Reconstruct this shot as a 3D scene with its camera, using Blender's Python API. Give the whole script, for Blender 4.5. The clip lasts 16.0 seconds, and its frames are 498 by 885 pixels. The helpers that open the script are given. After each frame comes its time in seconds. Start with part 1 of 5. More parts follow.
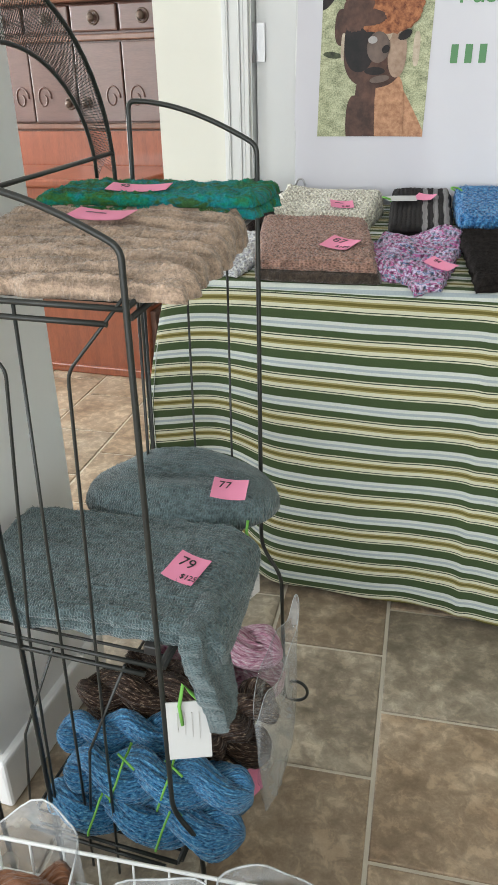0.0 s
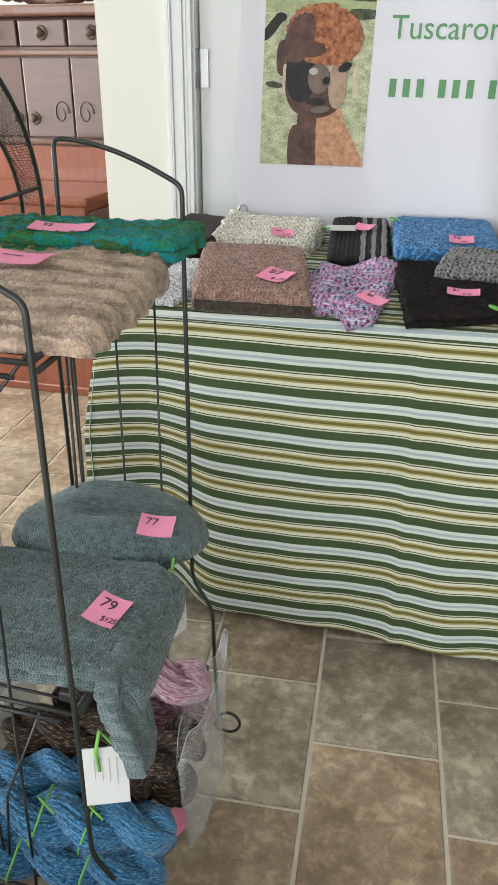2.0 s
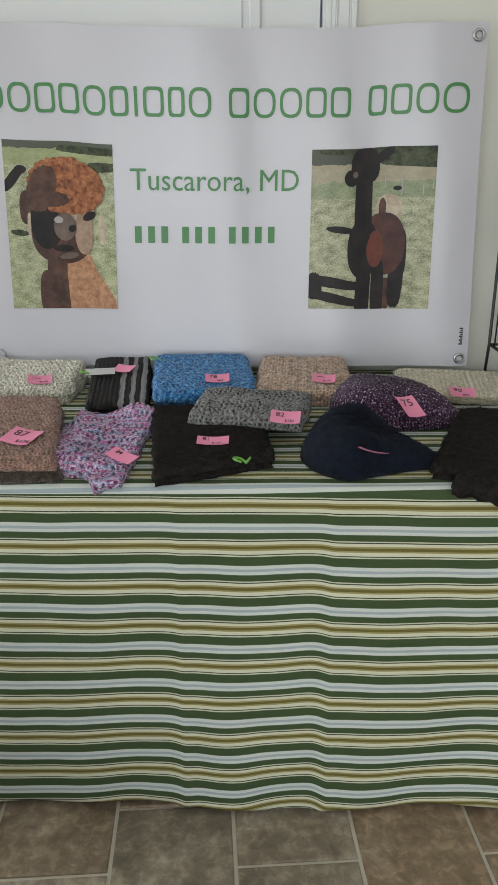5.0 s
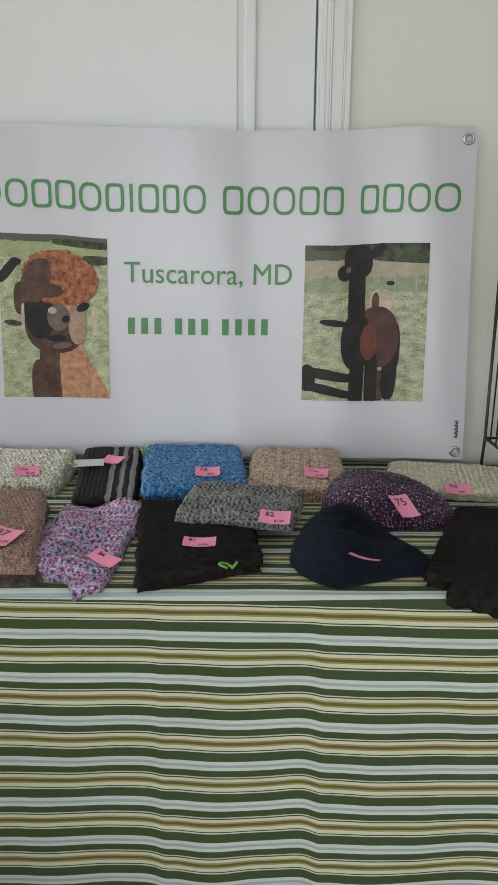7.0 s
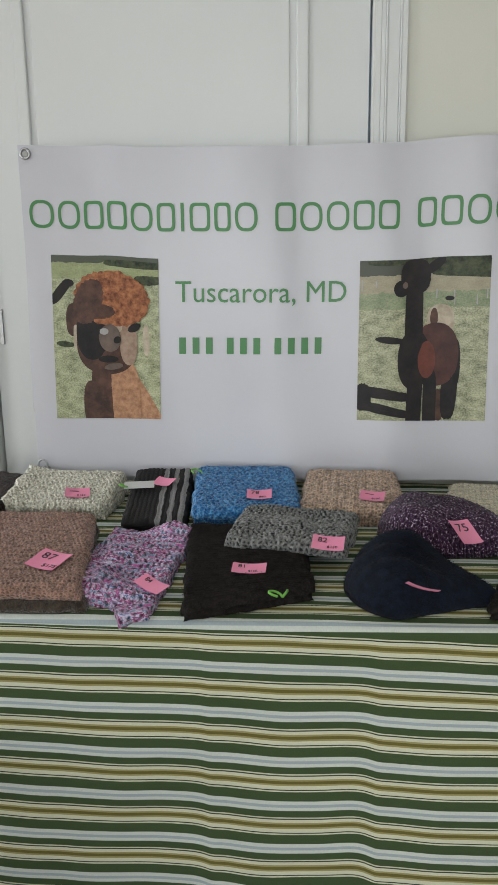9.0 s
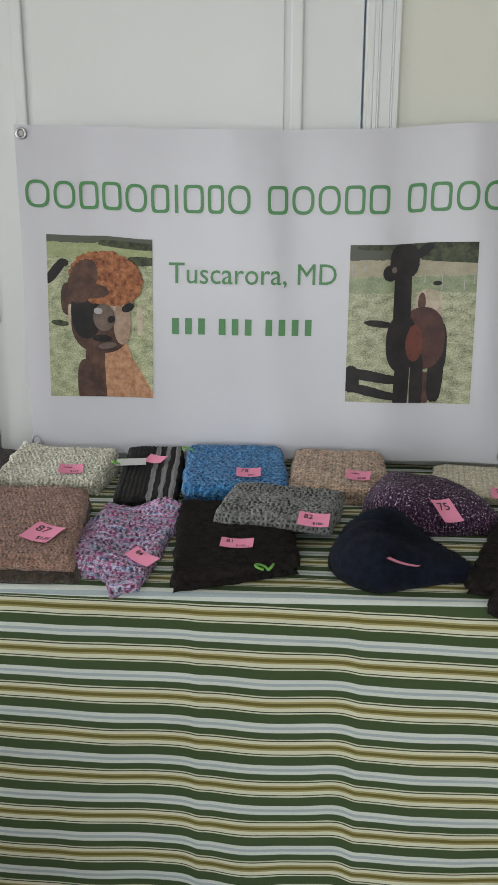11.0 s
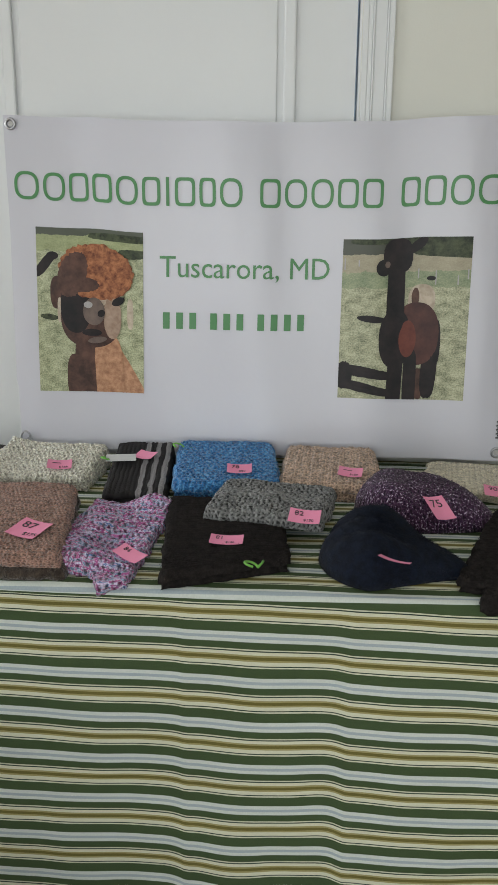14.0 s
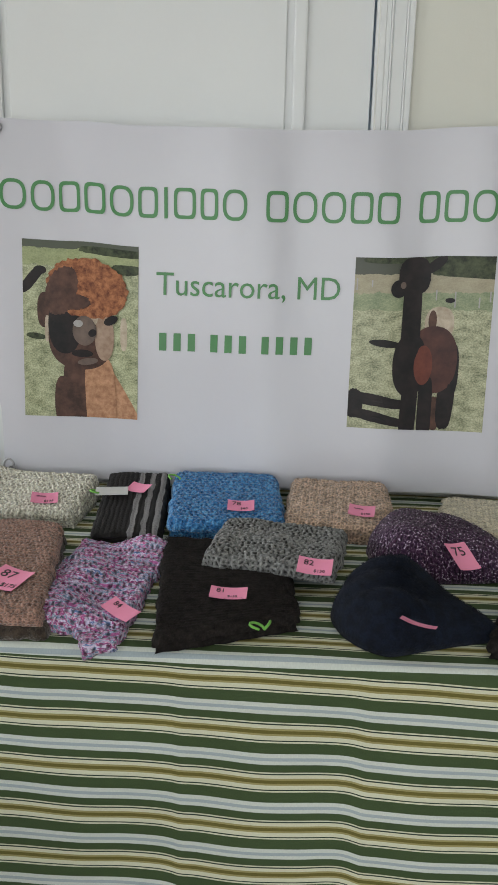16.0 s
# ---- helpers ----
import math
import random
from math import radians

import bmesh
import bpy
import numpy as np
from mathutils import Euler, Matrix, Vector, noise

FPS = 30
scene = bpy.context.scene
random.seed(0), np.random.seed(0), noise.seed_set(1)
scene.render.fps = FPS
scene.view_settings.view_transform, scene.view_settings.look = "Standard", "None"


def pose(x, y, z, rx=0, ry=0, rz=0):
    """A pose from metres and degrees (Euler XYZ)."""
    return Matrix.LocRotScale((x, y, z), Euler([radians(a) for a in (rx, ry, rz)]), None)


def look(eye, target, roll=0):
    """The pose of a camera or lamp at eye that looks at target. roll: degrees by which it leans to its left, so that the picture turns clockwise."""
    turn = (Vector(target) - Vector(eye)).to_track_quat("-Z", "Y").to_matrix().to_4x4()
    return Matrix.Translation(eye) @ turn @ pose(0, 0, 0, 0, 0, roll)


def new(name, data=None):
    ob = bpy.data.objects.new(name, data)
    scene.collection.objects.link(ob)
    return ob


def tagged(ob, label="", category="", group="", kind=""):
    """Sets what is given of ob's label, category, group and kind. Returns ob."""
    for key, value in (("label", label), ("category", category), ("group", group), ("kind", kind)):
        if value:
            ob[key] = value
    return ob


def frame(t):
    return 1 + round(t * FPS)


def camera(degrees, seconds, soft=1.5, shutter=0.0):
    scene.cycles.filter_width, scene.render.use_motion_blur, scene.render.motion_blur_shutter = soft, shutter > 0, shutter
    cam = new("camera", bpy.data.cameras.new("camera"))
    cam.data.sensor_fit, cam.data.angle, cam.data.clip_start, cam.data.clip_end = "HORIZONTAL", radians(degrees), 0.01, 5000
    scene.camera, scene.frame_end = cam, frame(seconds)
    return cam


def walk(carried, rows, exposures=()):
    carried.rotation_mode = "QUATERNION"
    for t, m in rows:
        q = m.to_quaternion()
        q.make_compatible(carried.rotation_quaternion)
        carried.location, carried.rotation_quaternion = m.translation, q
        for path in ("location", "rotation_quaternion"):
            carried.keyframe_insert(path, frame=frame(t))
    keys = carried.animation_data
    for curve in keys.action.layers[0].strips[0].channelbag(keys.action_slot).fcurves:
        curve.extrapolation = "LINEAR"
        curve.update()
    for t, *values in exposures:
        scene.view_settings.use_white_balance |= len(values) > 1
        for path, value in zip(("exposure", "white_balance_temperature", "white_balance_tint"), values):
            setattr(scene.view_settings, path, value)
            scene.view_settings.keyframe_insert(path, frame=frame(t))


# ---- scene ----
cam = camera(37.2, 16.0, soft=1.0)
PATH = [
    (0, (0.234, 0.298, 1.08), (-0.32, 2.004, 0.197), -1.3),
    (0.5, (0.237, 0.285, 1.027), (-0.249, 1.954, 0.037), -0.8),
    (0.7, (0.231, 0.279, 1.021), (-0.225, 1.938, 0.002), -0.2),
    (1, (0.251, 0.278, 1.007), (-0.187, 1.938, -0.019), -0.4),
    (1.2, (0.255, 0.278, 1.017), (-0.144, 1.942, -0.019), 0.4),
    (1.5, (0.275, 0.293, 1.063), (-0.157, 1.991, 0.098), 0.6),
    (1.7, (0.268, 0.307, 1.085), (-0.165, 2.037, 0.180), 0.9),
    (2, (0.278, 0.329, 1.121), (-0.176, 2.074, 0.255), 0.5),
    (2.2, (0.282, 0.351, 1.143), (-0.183, 2.121, 0.336), 0.1),
    (2.5, (0.299, 0.379, 1.174), (-0.166, 2.165, 0.402), -0.5),
    (2.8, (0.330, 0.405, 1.196), (-0.101, 2.211, 0.451), -1.0),
    (3, (0.344, 0.42, 1.207), (-0.036, 2.244, 0.481), -1.0),
    (3.5, (0.362, 0.436, 1.218), (0.105, 2.297, 0.533), -0.4),
    (4, (0.38, 0.44, 1.225), (0.205, 2.317, 0.555), -0.2),
    (4.5, (0.383, 0.44, 1.228), (0.275, 2.328, 0.575), 0.3),
    (5, (0.418, 0.446, 1.231), (0.379, 2.337, 0.58), -0.2),
    (5.2, (0.437, 0.456, 1.236), (0.435, 2.345, 0.58), -0.4),
    (7.5, (0.446, 0.514, 1.289), (0.375, 2.463, 0.845), 0.5),
    (8, (0.461, 0.53, 1.293), (0.332, 2.477, 0.855), -0.2),
    (8.5, (0.468, 0.54, 1.278), (0.282, 2.488, 0.861), -0.6),
    (9, (0.455, 0.552, 1.276), (0.25, 2.495, 0.848), -0.8),
    (11.5, (0.476, 0.503, 1.28), (0.301, 2.437, 0.801), 0.4),
    (12, (0.489, 0.5, 1.264), (0.326, 2.438, 0.796), 0.5),
    (12.5, (0.496, 0.499, 1.265), (0.332, 2.436, 0.794), 0.6),
    (13, (0.479, 0.512, 1.277), (0.328, 2.445, 0.784), 0.5),
    (13.5, (0.478, 0.521, 1.275), (0.306, 2.454, 0.793), 0.8),
    (14, (0.473, 0.53, 1.27), (0.302, 2.464, 0.789), 0.4),
    (14.5, (0.496, 0.532, 1.264), (0.313, 2.467, 0.794), 0.1),
    (15, (0.469, 0.557, 1.278), (0.316, 2.496, 0.81), 0.6),
    (15.5, (0.451, 0.608, 1.292), (0.312, 2.548, 0.827), 0.1),
    (16, (0.435, 0.676, 1.298), (0.287, 2.615, 0.829), 1.2),
]
# the phone's own exposure, in stops
EXPOSURES = [(0, -0.1), (0.5, 0.09), (1, 0.12), (1.5, 0.12), (2, -0.06), (2.5, -0.33), (3, -0.48), (3.5, -0.52), (5, -0.55), (9, -0.62), (16, -0.62)]
walk(cam, [(t, look(eye, target, roll)) for t, eye, target, roll in PATH], EXPOSURES)

# ---------------------------------------------------------------- light
world = bpy.data.worlds.new("daylight")
scene.world = world
world.use_nodes = True
wn = world.node_tree.nodes
sky = wn.new("ShaderNodeTexSky")
sky.sky_type, sky.sun_disc, sky.sun_elevation, sky.sun_rotation = "NISHITA", False, radians(40), radians(200)
world.node_tree.links.new(sky.outputs[0], wn["Background"].inputs[0])
wn["Background"].inputs[1].default_value = 0.1


def window_light(name, m, width, height, power, colour):
    data = bpy.data.lights.new(name, "AREA")
    data.shape, data.size, data.size_y, data.energy, data.color = "RECTANGLE", width, height, power, colour
    ob = new(name, data)
    ob.matrix_world = m
    return ob


# daylight lamps in three unseen, assumed window openings; the west one is added fill
window_light("window_light_south", pose(-0.2, -2.38, 1.1, 90, 0, 0), 3.6, 1.9, 116, (0.91, 0.967, 1.0))
window_light("window_light_dining", pose(-3.18, 2.6, 1.4, 90, 0, -90), 1.5, 1.4, 125, (0.92, 0.967, 1.0))
window_light("west_fill_light", pose(-3.18, -0.6, 1.4, 90, 0, -90), 1.8, 1.4, 66, (0.91, 0.967, 1.0))


# ---------------------------------------------------------------- materials
def nodes_of(name):
    m = bpy.data.materials.new(name)
    m.use_nodes = True
    t = m.node_tree
    return m, t, t.nodes["Principled BSDF"]


def mixed(t, fac, a, b, blend="MIX"):
    n = t.nodes.new("ShaderNodeMix")
    n.data_type, n.blend_type = "RGBA", blend
    for sock, val in ((n.inputs[0], fac), (n.inputs[6], a), (n.inputs[7], b)):
        if hasattr(val, "is_output"):
            t.links.new(val, sock)
        elif isinstance(val, (int, float)):
            sock.default_value = val
        else:
            sock.default_value = (*val, 1)
    return n.outputs[2]


def noise_tex(t, scale, detail=3.0, rough=0.55, coord="Object", stretch=(1, 1, 1)):
    c = t.nodes.new("ShaderNodeTexCoord")
    mp = t.nodes.new("ShaderNodeMapping")
    mp.inputs["Scale"].default_value = stretch
    n = t.nodes.new("ShaderNodeTexNoise")
    n.inputs["Scale"].default_value, n.inputs["Detail"].default_value, n.inputs["Roughness"].default_value = scale, detail, rough
    t.links.new(c.outputs[coord], mp.inputs[0])
    t.links.new(mp.outputs[0], n.inputs["Vector"])
    return n.outputs[0]


def ramp(t, src, stops, mode="LINEAR"):
    r = t.nodes.new("ShaderNodeValToRGB")
    r.color_ramp.interpolation = mode
    e = r.color_ramp.elements
    while len(e) < len(stops):
        e.new(0.5)
    for k, (p, c) in zip(e, stops):
        k.position, k.color = p, (*c, 1)
    t.links.new(src, r.inputs[0])
    return r.outputs[0]


def bumped(t, bsdf, src, strength, distance):
    b = t.nodes.new("ShaderNodeBump")
    b.inputs["Strength"].default_value, b.inputs["Distance"].default_value = strength, distance
    t.links.new(src, b.inputs["Height"])
    t.links.new(b.outputs[0], bsdf.inputs["Normal"])


def plain(name, colour, rough=0.6, metal=0.0, vary=0.12, scale=6.0, grain=150.0, bump=0.15, dist=0.001, coat=0.0):
    m, t, b = nodes_of(name)
    broad, fine = noise_tex(t, scale), noise_tex(t, grain, 2)
    dark = tuple(c * (1 - vary) for c in colour)
    light = tuple(min(1, c * (1 + vary * 0.6)) for c in colour)
    col = mixed(t, broad, dark, light)
    col = mixed(t, 0.25, col, mixed(t, fine, dark, light))
    t.links.new(col, b.inputs["Base Color"])
    b.inputs["Roughness"].default_value, b.inputs["Metallic"].default_value = rough, metal
    b.inputs["Coat Weight"].default_value = coat
    bumped(t, b, fine, bump, dist)
    return m


def yarn(name, colours, scale=60.0, stretch=(1, 1, 1), sheen=0.35, contrast=0.45, coord="Object", mode="LINEAR", gap_shade=0.0, cell=100.0, long=1.0):
    """Wool in one or several colours that change along the strand; shade in the stitch holes is painted as darker
    colour.
    """
    m, t, b = nodes_of(name)
    src = noise_tex(t, scale, 4, 0.65, coord, stretch)
    k = len(colours)
    if k == 1:
        c = colours[0]
        colours = [tuple(v * (1 - contrast) for v in c), c, tuple(min(1, v * (1 + contrast * 0.8)) for v in c)]
        k = 3
    stops = [(0.37 + 0.26 * i / (k - 1), c) for i, c in enumerate(colours)]
    col = ramp(t, src, stops, mode)
    fine = noise_tex(t, 330, 2, 0.6, coord, (0.3, 2, 1) if coord == "UV" else (1, 1, 1))
    col = mixed(t, 0.55, col, ramp(t, fine, [(0.3, (0.4, 0.4, 0.4)), (0.7, (1.35, 1.35, 1.35))]), "MULTIPLY")
    height = fine
    # shade between the stitches goes into the colour, and the strands are lightened
    if gap_shade:
        c, mp, v = (t.nodes.new(k) for k in ("ShaderNodeTexCoord", "ShaderNodeMapping", "ShaderNodeTexVoronoi"))
        mp.inputs["Scale"].default_value = (1, long, 1)
        v.feature, v.voronoi_dimensions = "DISTANCE_TO_EDGE", "2D"
        v.inputs["Scale"].default_value, v.inputs["Randomness"].default_value = cell, 0.72
        t.links.new(c.outputs["UV"], mp.inputs[0])
        t.links.new(mp.outputs[0], v.inputs["Vector"])
        strand = ramp(t, v.outputs["Distance"], [(0.10, (1, 1, 1)), (0.30, (0, 0, 0))])
        lo, hi = 1 - gap_shade, 1 + 0.3 * gap_shade
        col = mixed(t, 1.0, col, ramp(t, v.outputs["Distance"], [(0.08, (hi, hi, hi)), (0.20, (1, 1, 1)), (0.38, (lo, lo, lo))]), "MULTIPLY")
        height = mixed(t, 0.6, fine, strand)
    t.links.new(col, b.inputs["Base Color"])
    b.inputs["Roughness"].default_value = 0.95
    b.inputs["Sheen Weight"].default_value = sheen
    b.inputs["Specular IOR Level"].default_value = 0.15
    bumped(t, b, height, 0.8, 0.003)
    return m


def wood(name, dark, light, rough=0.35, axis=(1, 1, 8), coat=0.3):
    m, t, b = nodes_of(name)
    g = noise_tex(t, 5, 5, 0.6, "Object", axis)
    f = noise_tex(t, 40, 3, 0.6, "Object", axis)
    col = mixed(t, 0.35, ramp(t, g, [(0.3, dark), (0.7, light)]), ramp(t, f, [(0.35, dark), (0.65, light)]))
    t.links.new(col, b.inputs["Base Color"])
    b.inputs["Roughness"].default_value, b.inputs["Coat Weight"].default_value = rough, coat
    bumped(t, b, f, 0.1, 0.001)
    return m


def film(name, tint, body, rough=0.12):
    """Thin clear plastic: mostly see-through, a little milky, with a gloss."""
    m, t, b = nodes_of(name)
    out = t.nodes["Material Output"]
    clear = t.nodes.new("ShaderNodeBsdfTransparent")
    clear.inputs[0].default_value = (*tint, 1)
    b.inputs["Base Color"].default_value = (0.75, 0.77, 0.78, 1)
    b.inputs["Roughness"].default_value = rough
    mix = t.nodes.new("ShaderNodeMixShader")
    crease = noise_tex(t, 14, 4, 0.6)
    amount = ramp(t, crease, [(0.35, (body * 0.5,) * 3), (0.75, (min(1, body * 1.9),) * 3)])
    t.links.new(amount, mix.inputs[0])
    t.links.new(clear.outputs[0], mix.inputs[1])
    t.links.new(b.outputs[0], mix.inputs[2])
    t.links.new(mix.outputs[0], out.inputs[0])
    bumped(t, b, noise_tex(t, 25, 3), 0.5, 0.01)
    return m


def stripe_cloth(name):
    """Woven stripes across the cloth; the UV's v runs in metres from the fold at the table's front edge."""
    m, t, b = nodes_of(name)
    c = t.nodes.new("ShaderNodeTexCoord")
    s = t.nodes.new("ShaderNodeSeparateXYZ")
    t.links.new(c.outputs["UV"], s.inputs[0])
    d = t.nodes.new("ShaderNodeMath")
    d.operation, d.inputs[1].default_value = "DIVIDE", 0.0835
    t.links.new(s.outputs[1], d.inputs[0])
    a = t.nodes.new("ShaderNodeMath")
    a.operation, a.inputs[1].default_value = "ADD", 100.0
    t.links.new(d.outputs[0], a.inputs[0])
    f = t.nodes.new("ShaderNodeMath")
    f.operation = "FRACT"
    t.links.new(a.outputs[0], f.inputs[0])
    green, white, blue = (0.058, 0.088, 0.038), (0.61, 0.645, 0.60), (0.38, 0.44, 0.47)
    cream, olive, moss, ink = (0.64, 0.64, 0.485), (0.34, 0.30, 0.13), (0.15, 0.13, 0.035), (0.03, 0.045, 0.035)
    stops = [(0.0, white), (0.07, blue), (0.135, white), (0.21, green), (0.36, cream), (0.39, ink), (0.416, cream), (0.488, olive),
             (0.527, moss), (0.59, olive), (0.632, cream), (0.715, ink), (0.74, cream), (0.772, green), (0.985, white)]
    col = ramp(t, f.outputs[0], stops, "CONSTANT")
    weave = noise_tex(t, 700, 2, 0.5, "UV", (1, 0.4, 1))
    fade = noise_tex(t, 5, 3, 0.5, "UV")
    col = mixed(t, 0.35, col, ramp(t, weave, [(0.25, (0.55, 0.55, 0.55)), (0.7, (1, 1, 1))]), "MULTIPLY")
    col = mixed(t, 0.2, col, ramp(t, fade, [(0.3, (0.75, 0.75, 0.72)), (0.7, (1, 1, 1))]), "MULTIPLY")
    t.links.new(col, b.inputs["Base Color"])
    b.inputs["Roughness"].default_value = 0.9
    b.inputs["Specular IOR Level"].default_value = 0.2
    bumped(t, b, weave, 0.25, 0.0008)
    return m


def tile_mat(name):
    """Stone-look floor tile: brown and grey clouds, a different tone from tile to tile."""
    m, t, b = nodes_of(name)
    info = t.nodes.new("ShaderNodeObjectInfo")
    c = t.nodes.new("ShaderNodeTexCoord")
    add = t.nodes.new("ShaderNodeVectorMath")
    add.operation = "ADD"
    sc = t.nodes.new("ShaderNodeMath")
    sc.operation, sc.inputs[1].default_value = "MULTIPLY", 37.0
    t.links.new(info.outputs["Random"], sc.inputs[0])
    t.links.new(c.outputs["Object"], add.inputs[0])
    t.links.new(sc.outputs[0], add.inputs[1])
    outs = []
    for scale, detail in ((7, 5), (38, 5), (240, 2)):
        n = t.nodes.new("ShaderNodeTexNoise")
        n.inputs["Scale"].default_value, n.inputs["Detail"].default_value, n.inputs["Roughness"].default_value = scale, detail, 0.62
        n.inputs["Distortion"].default_value = 0.4
        t.links.new(add.outputs[0], n.inputs["Vector"])
        outs.append(n.outputs[0])
    brown = ramp(t, outs[0], [(0.30, (0.20, 0.138, 0.088)), (0.5, (0.305, 0.228, 0.156)), (0.68, (0.42, 0.335, 0.245))])
    grey = ramp(t, outs[0], [(0.32, (0.17, 0.145, 0.11)), (0.5, (0.29, 0.25, 0.195)), (0.68, (0.44, 0.395, 0.32))])
    tone = ramp(t, info.outputs["Random"], [(0.6, (0, 0, 0)), (0.95, (1, 1, 1))])
    col = mixed(t, tone, brown, grey)
    col = mixed(t, 0.8, col, ramp(t, outs[1], [(0.36, (0.68, 0.64, 0.60)), (0.52, (0.95, 0.93, 0.9)), (0.62, (1.4, 1.36, 1.3))]), "MULTIPLY")
    col = mixed(t, 0.25, col, ramp(t, outs[2], [(0.3, (0.6, 0.58, 0.55)), (0.7, (1.15, 1.15, 1.15))]), "MULTIPLY")
    t.links.new(col, b.inputs["Base Color"])
    b.inputs["Roughness"].default_value = 0.38
    bumped(t, b, outs[1], 0.25, 0.002)
    return m


def meadow(name, grass_dark, grass_light, top, split):
    """Printed grass: green and straw below, a dark far strip above."""
    m, t, b = nodes_of(name)
    c = t.nodes.new("ShaderNodeTexCoord")
    s = t.nodes.new("ShaderNodeSeparateXYZ")
    t.links.new(c.outputs["UV"], s.inputs[0])
    n1, n2 = noise_tex(t, 9, 4, 0.6, "UV", (1, 2.2, 1)), noise_tex(t, 70, 3, 0.7, "UV", (1, 1.6, 1))
    grass = mixed(t, 0.55, ramp(t, n1, [(0.35, grass_dark), (0.62, grass_light)]), ramp(t, n2, [(0.35, grass_dark), (0.65, grass_light)]))
    wave = t.nodes.new("ShaderNodeMath")
    wave.operation, wave.inputs[1].default_value, wave.inputs[2].default_value = "MULTIPLY_ADD", 0.06, -0.03
    t.links.new(n1, wave.inputs[0])
    lift = t.nodes.new("ShaderNodeMath")
    lift.operation = "ADD"
    t.links.new(s.outputs[1], lift.inputs[0])
    t.links.new(wave.outputs[0], lift.inputs[1])
    back = ramp(t, lift.outputs[0], [(0.0, (1, 1, 1)), *[(p, (v, v, v)) for p, v in split]], "CONSTANT")
    band = ramp(t, lift.outputs[0], [(0.0, (0.2, 0.22, 0.1)), *top], "CONSTANT")
    t.links.new(mixed(t, back, band, grass), b.inputs["Base Color"])
    b.inputs["Roughness"].default_value = 0.42
    return m


M = {}
M["wall"] = plain("cream_wall_paint", (0.66, 0.655, 0.595), 0.75, vary=0.05, grain=260, bump=0.2)
M["white"] = plain("white_gloss_paint", (0.65, 0.66, 0.66), 0.4, vary=0.04, bump=0.05)
M["post"] = plain("white_post_paint", (0.80, 0.80, 0.79), 0.45, vary=0.04, bump=0.05)
M["ceiling"] = plain("white_ceiling_paint", (0.8, 0.8, 0.78), 0.9, vary=0.03)
M["grout"] = plain("pale_grout", (0.60, 0.55, 0.46), 0.85, vary=0.25, scale=9)
M["tile"] = tile_mat("stone_tile")
M["cloth"] = stripe_cloth("striped_cotton")
M["vinyl"] = plain("white_vinyl", (0.525, 0.52, 0.565), 0.28, vary=0.03, scale=3, grain=30, bump=0.12, dist=0.004)
M["ink_green"] = plain("green_print", (0.045, 0.20, 0.055), 0.4, vary=0.08)
M["ink_black"] = plain("black_print", (0.02, 0.02, 0.02), 0.5)
M["steel"] = plain("nickel", (0.42, 0.42, 0.43), 0.35, 1.0, bump=0.02)
M["wire"] = plain("black_wire", (0.018, 0.020, 0.018), 0.38, 0.0, vary=0.4, scale=30, bump=0.1)
M["wire_white"] = plain("white_coated_wire", (0.75, 0.75, 0.73), 0.35, vary=0.06)
M["pink_paper"] = plain("pink_paper", (0.80, 0.27, 0.42), 0.85, vary=0.06, scale=20)
M["card"] = plain("white_card", (0.55, 0.55, 0.54), 0.8, vary=0.05)
M["lime"] = plain("lime_string", (0.16, 0.43, 0.07), 0.7, vary=0.2)
M["walnut"] = wood("dark_walnut", (0.075, 0.035, 0.026), (0.125, 0.06, 0.044), 0.4)
M["walnut_edge"] = wood("walnut_edge", (0.11, 0.048, 0.028), (0.165, 0.075, 0.045), 0.35, (8, 1, 1))
M["mahogany"] = wood("red_mahogany", (0.16, 0.042, 0.019), (0.28, 0.08, 0.036), 0.3, (8, 1, 1))
M["brass"] = plain("aged_brass", (0.11, 0.075, 0.055), 0.5, 0.4)
M["black_plastic"] = plain("black_plastic", (0.015, 0.015, 0.015), 0.4)
M["laminate"] = plain("grey_laminate", (0.45, 0.44, 0.42), 0.5)
M["bag"] = film("clear_bag", (0.95, 0.96, 0.965), 0.25)
M["bag_edge"] = film("bag_seal", (0.92, 0.93, 0.93), 0.45)
M["brown"] = yarn("brown_wool", [(0.30, 0.175, 0.135)], 90, gap_shade=0.45, cell=125, long=1.5)
M["brown_dark"] = yarn("dark_brown_wool", [(0.055, 0.04, 0.03)], 90)
M["tan"] = yarn("tan_wool", [(0.46, 0.325, 0.24)], 90, gap_shade=0.5, cell=130, long=0.8)
M["mohair"] = yarn("fawn_mohair", [(0.37, 0.27, 0.20)], 70, (0.35, 1.4, 1), contrast=0.4)
M["blue"] = yarn("blue_wool", [(0.010, 0.075, 0.21), (0.03, 0.17, 0.41), (0.11, 0.34, 0.60)], 110, gap_shade=0.36, cell=120, long=1.2)
M["cream"] = yarn("cream_wool", [(0.60, 0.54, 0.40)], 80, contrast=0.25, gap_shade=0.25, cell=150)
M["oat"] = yarn("oatmeal_wool", [(0.38, 0.36, 0.29), (0.62, 0.59, 0.49), (0.76, 0.74, 0.66)], 140, gap_shade=0.42, cell=112)
M["lavender"] = yarn("pale_lavender_wool", [(0.40, 0.41, 0.48), (0.56, 0.57, 0.58), (0.7, 0.7, 0.68)], 120, gap_shade=0.35, cell=112)
M["grey"] = yarn("grey_wool", [(0.165, 0.165, 0.16)], 120, gap_shade=0.8, cell=98)
M["black"] = yarn("black_wool", [(0.017, 0.014, 0.013)], 80, sheen=0.0)
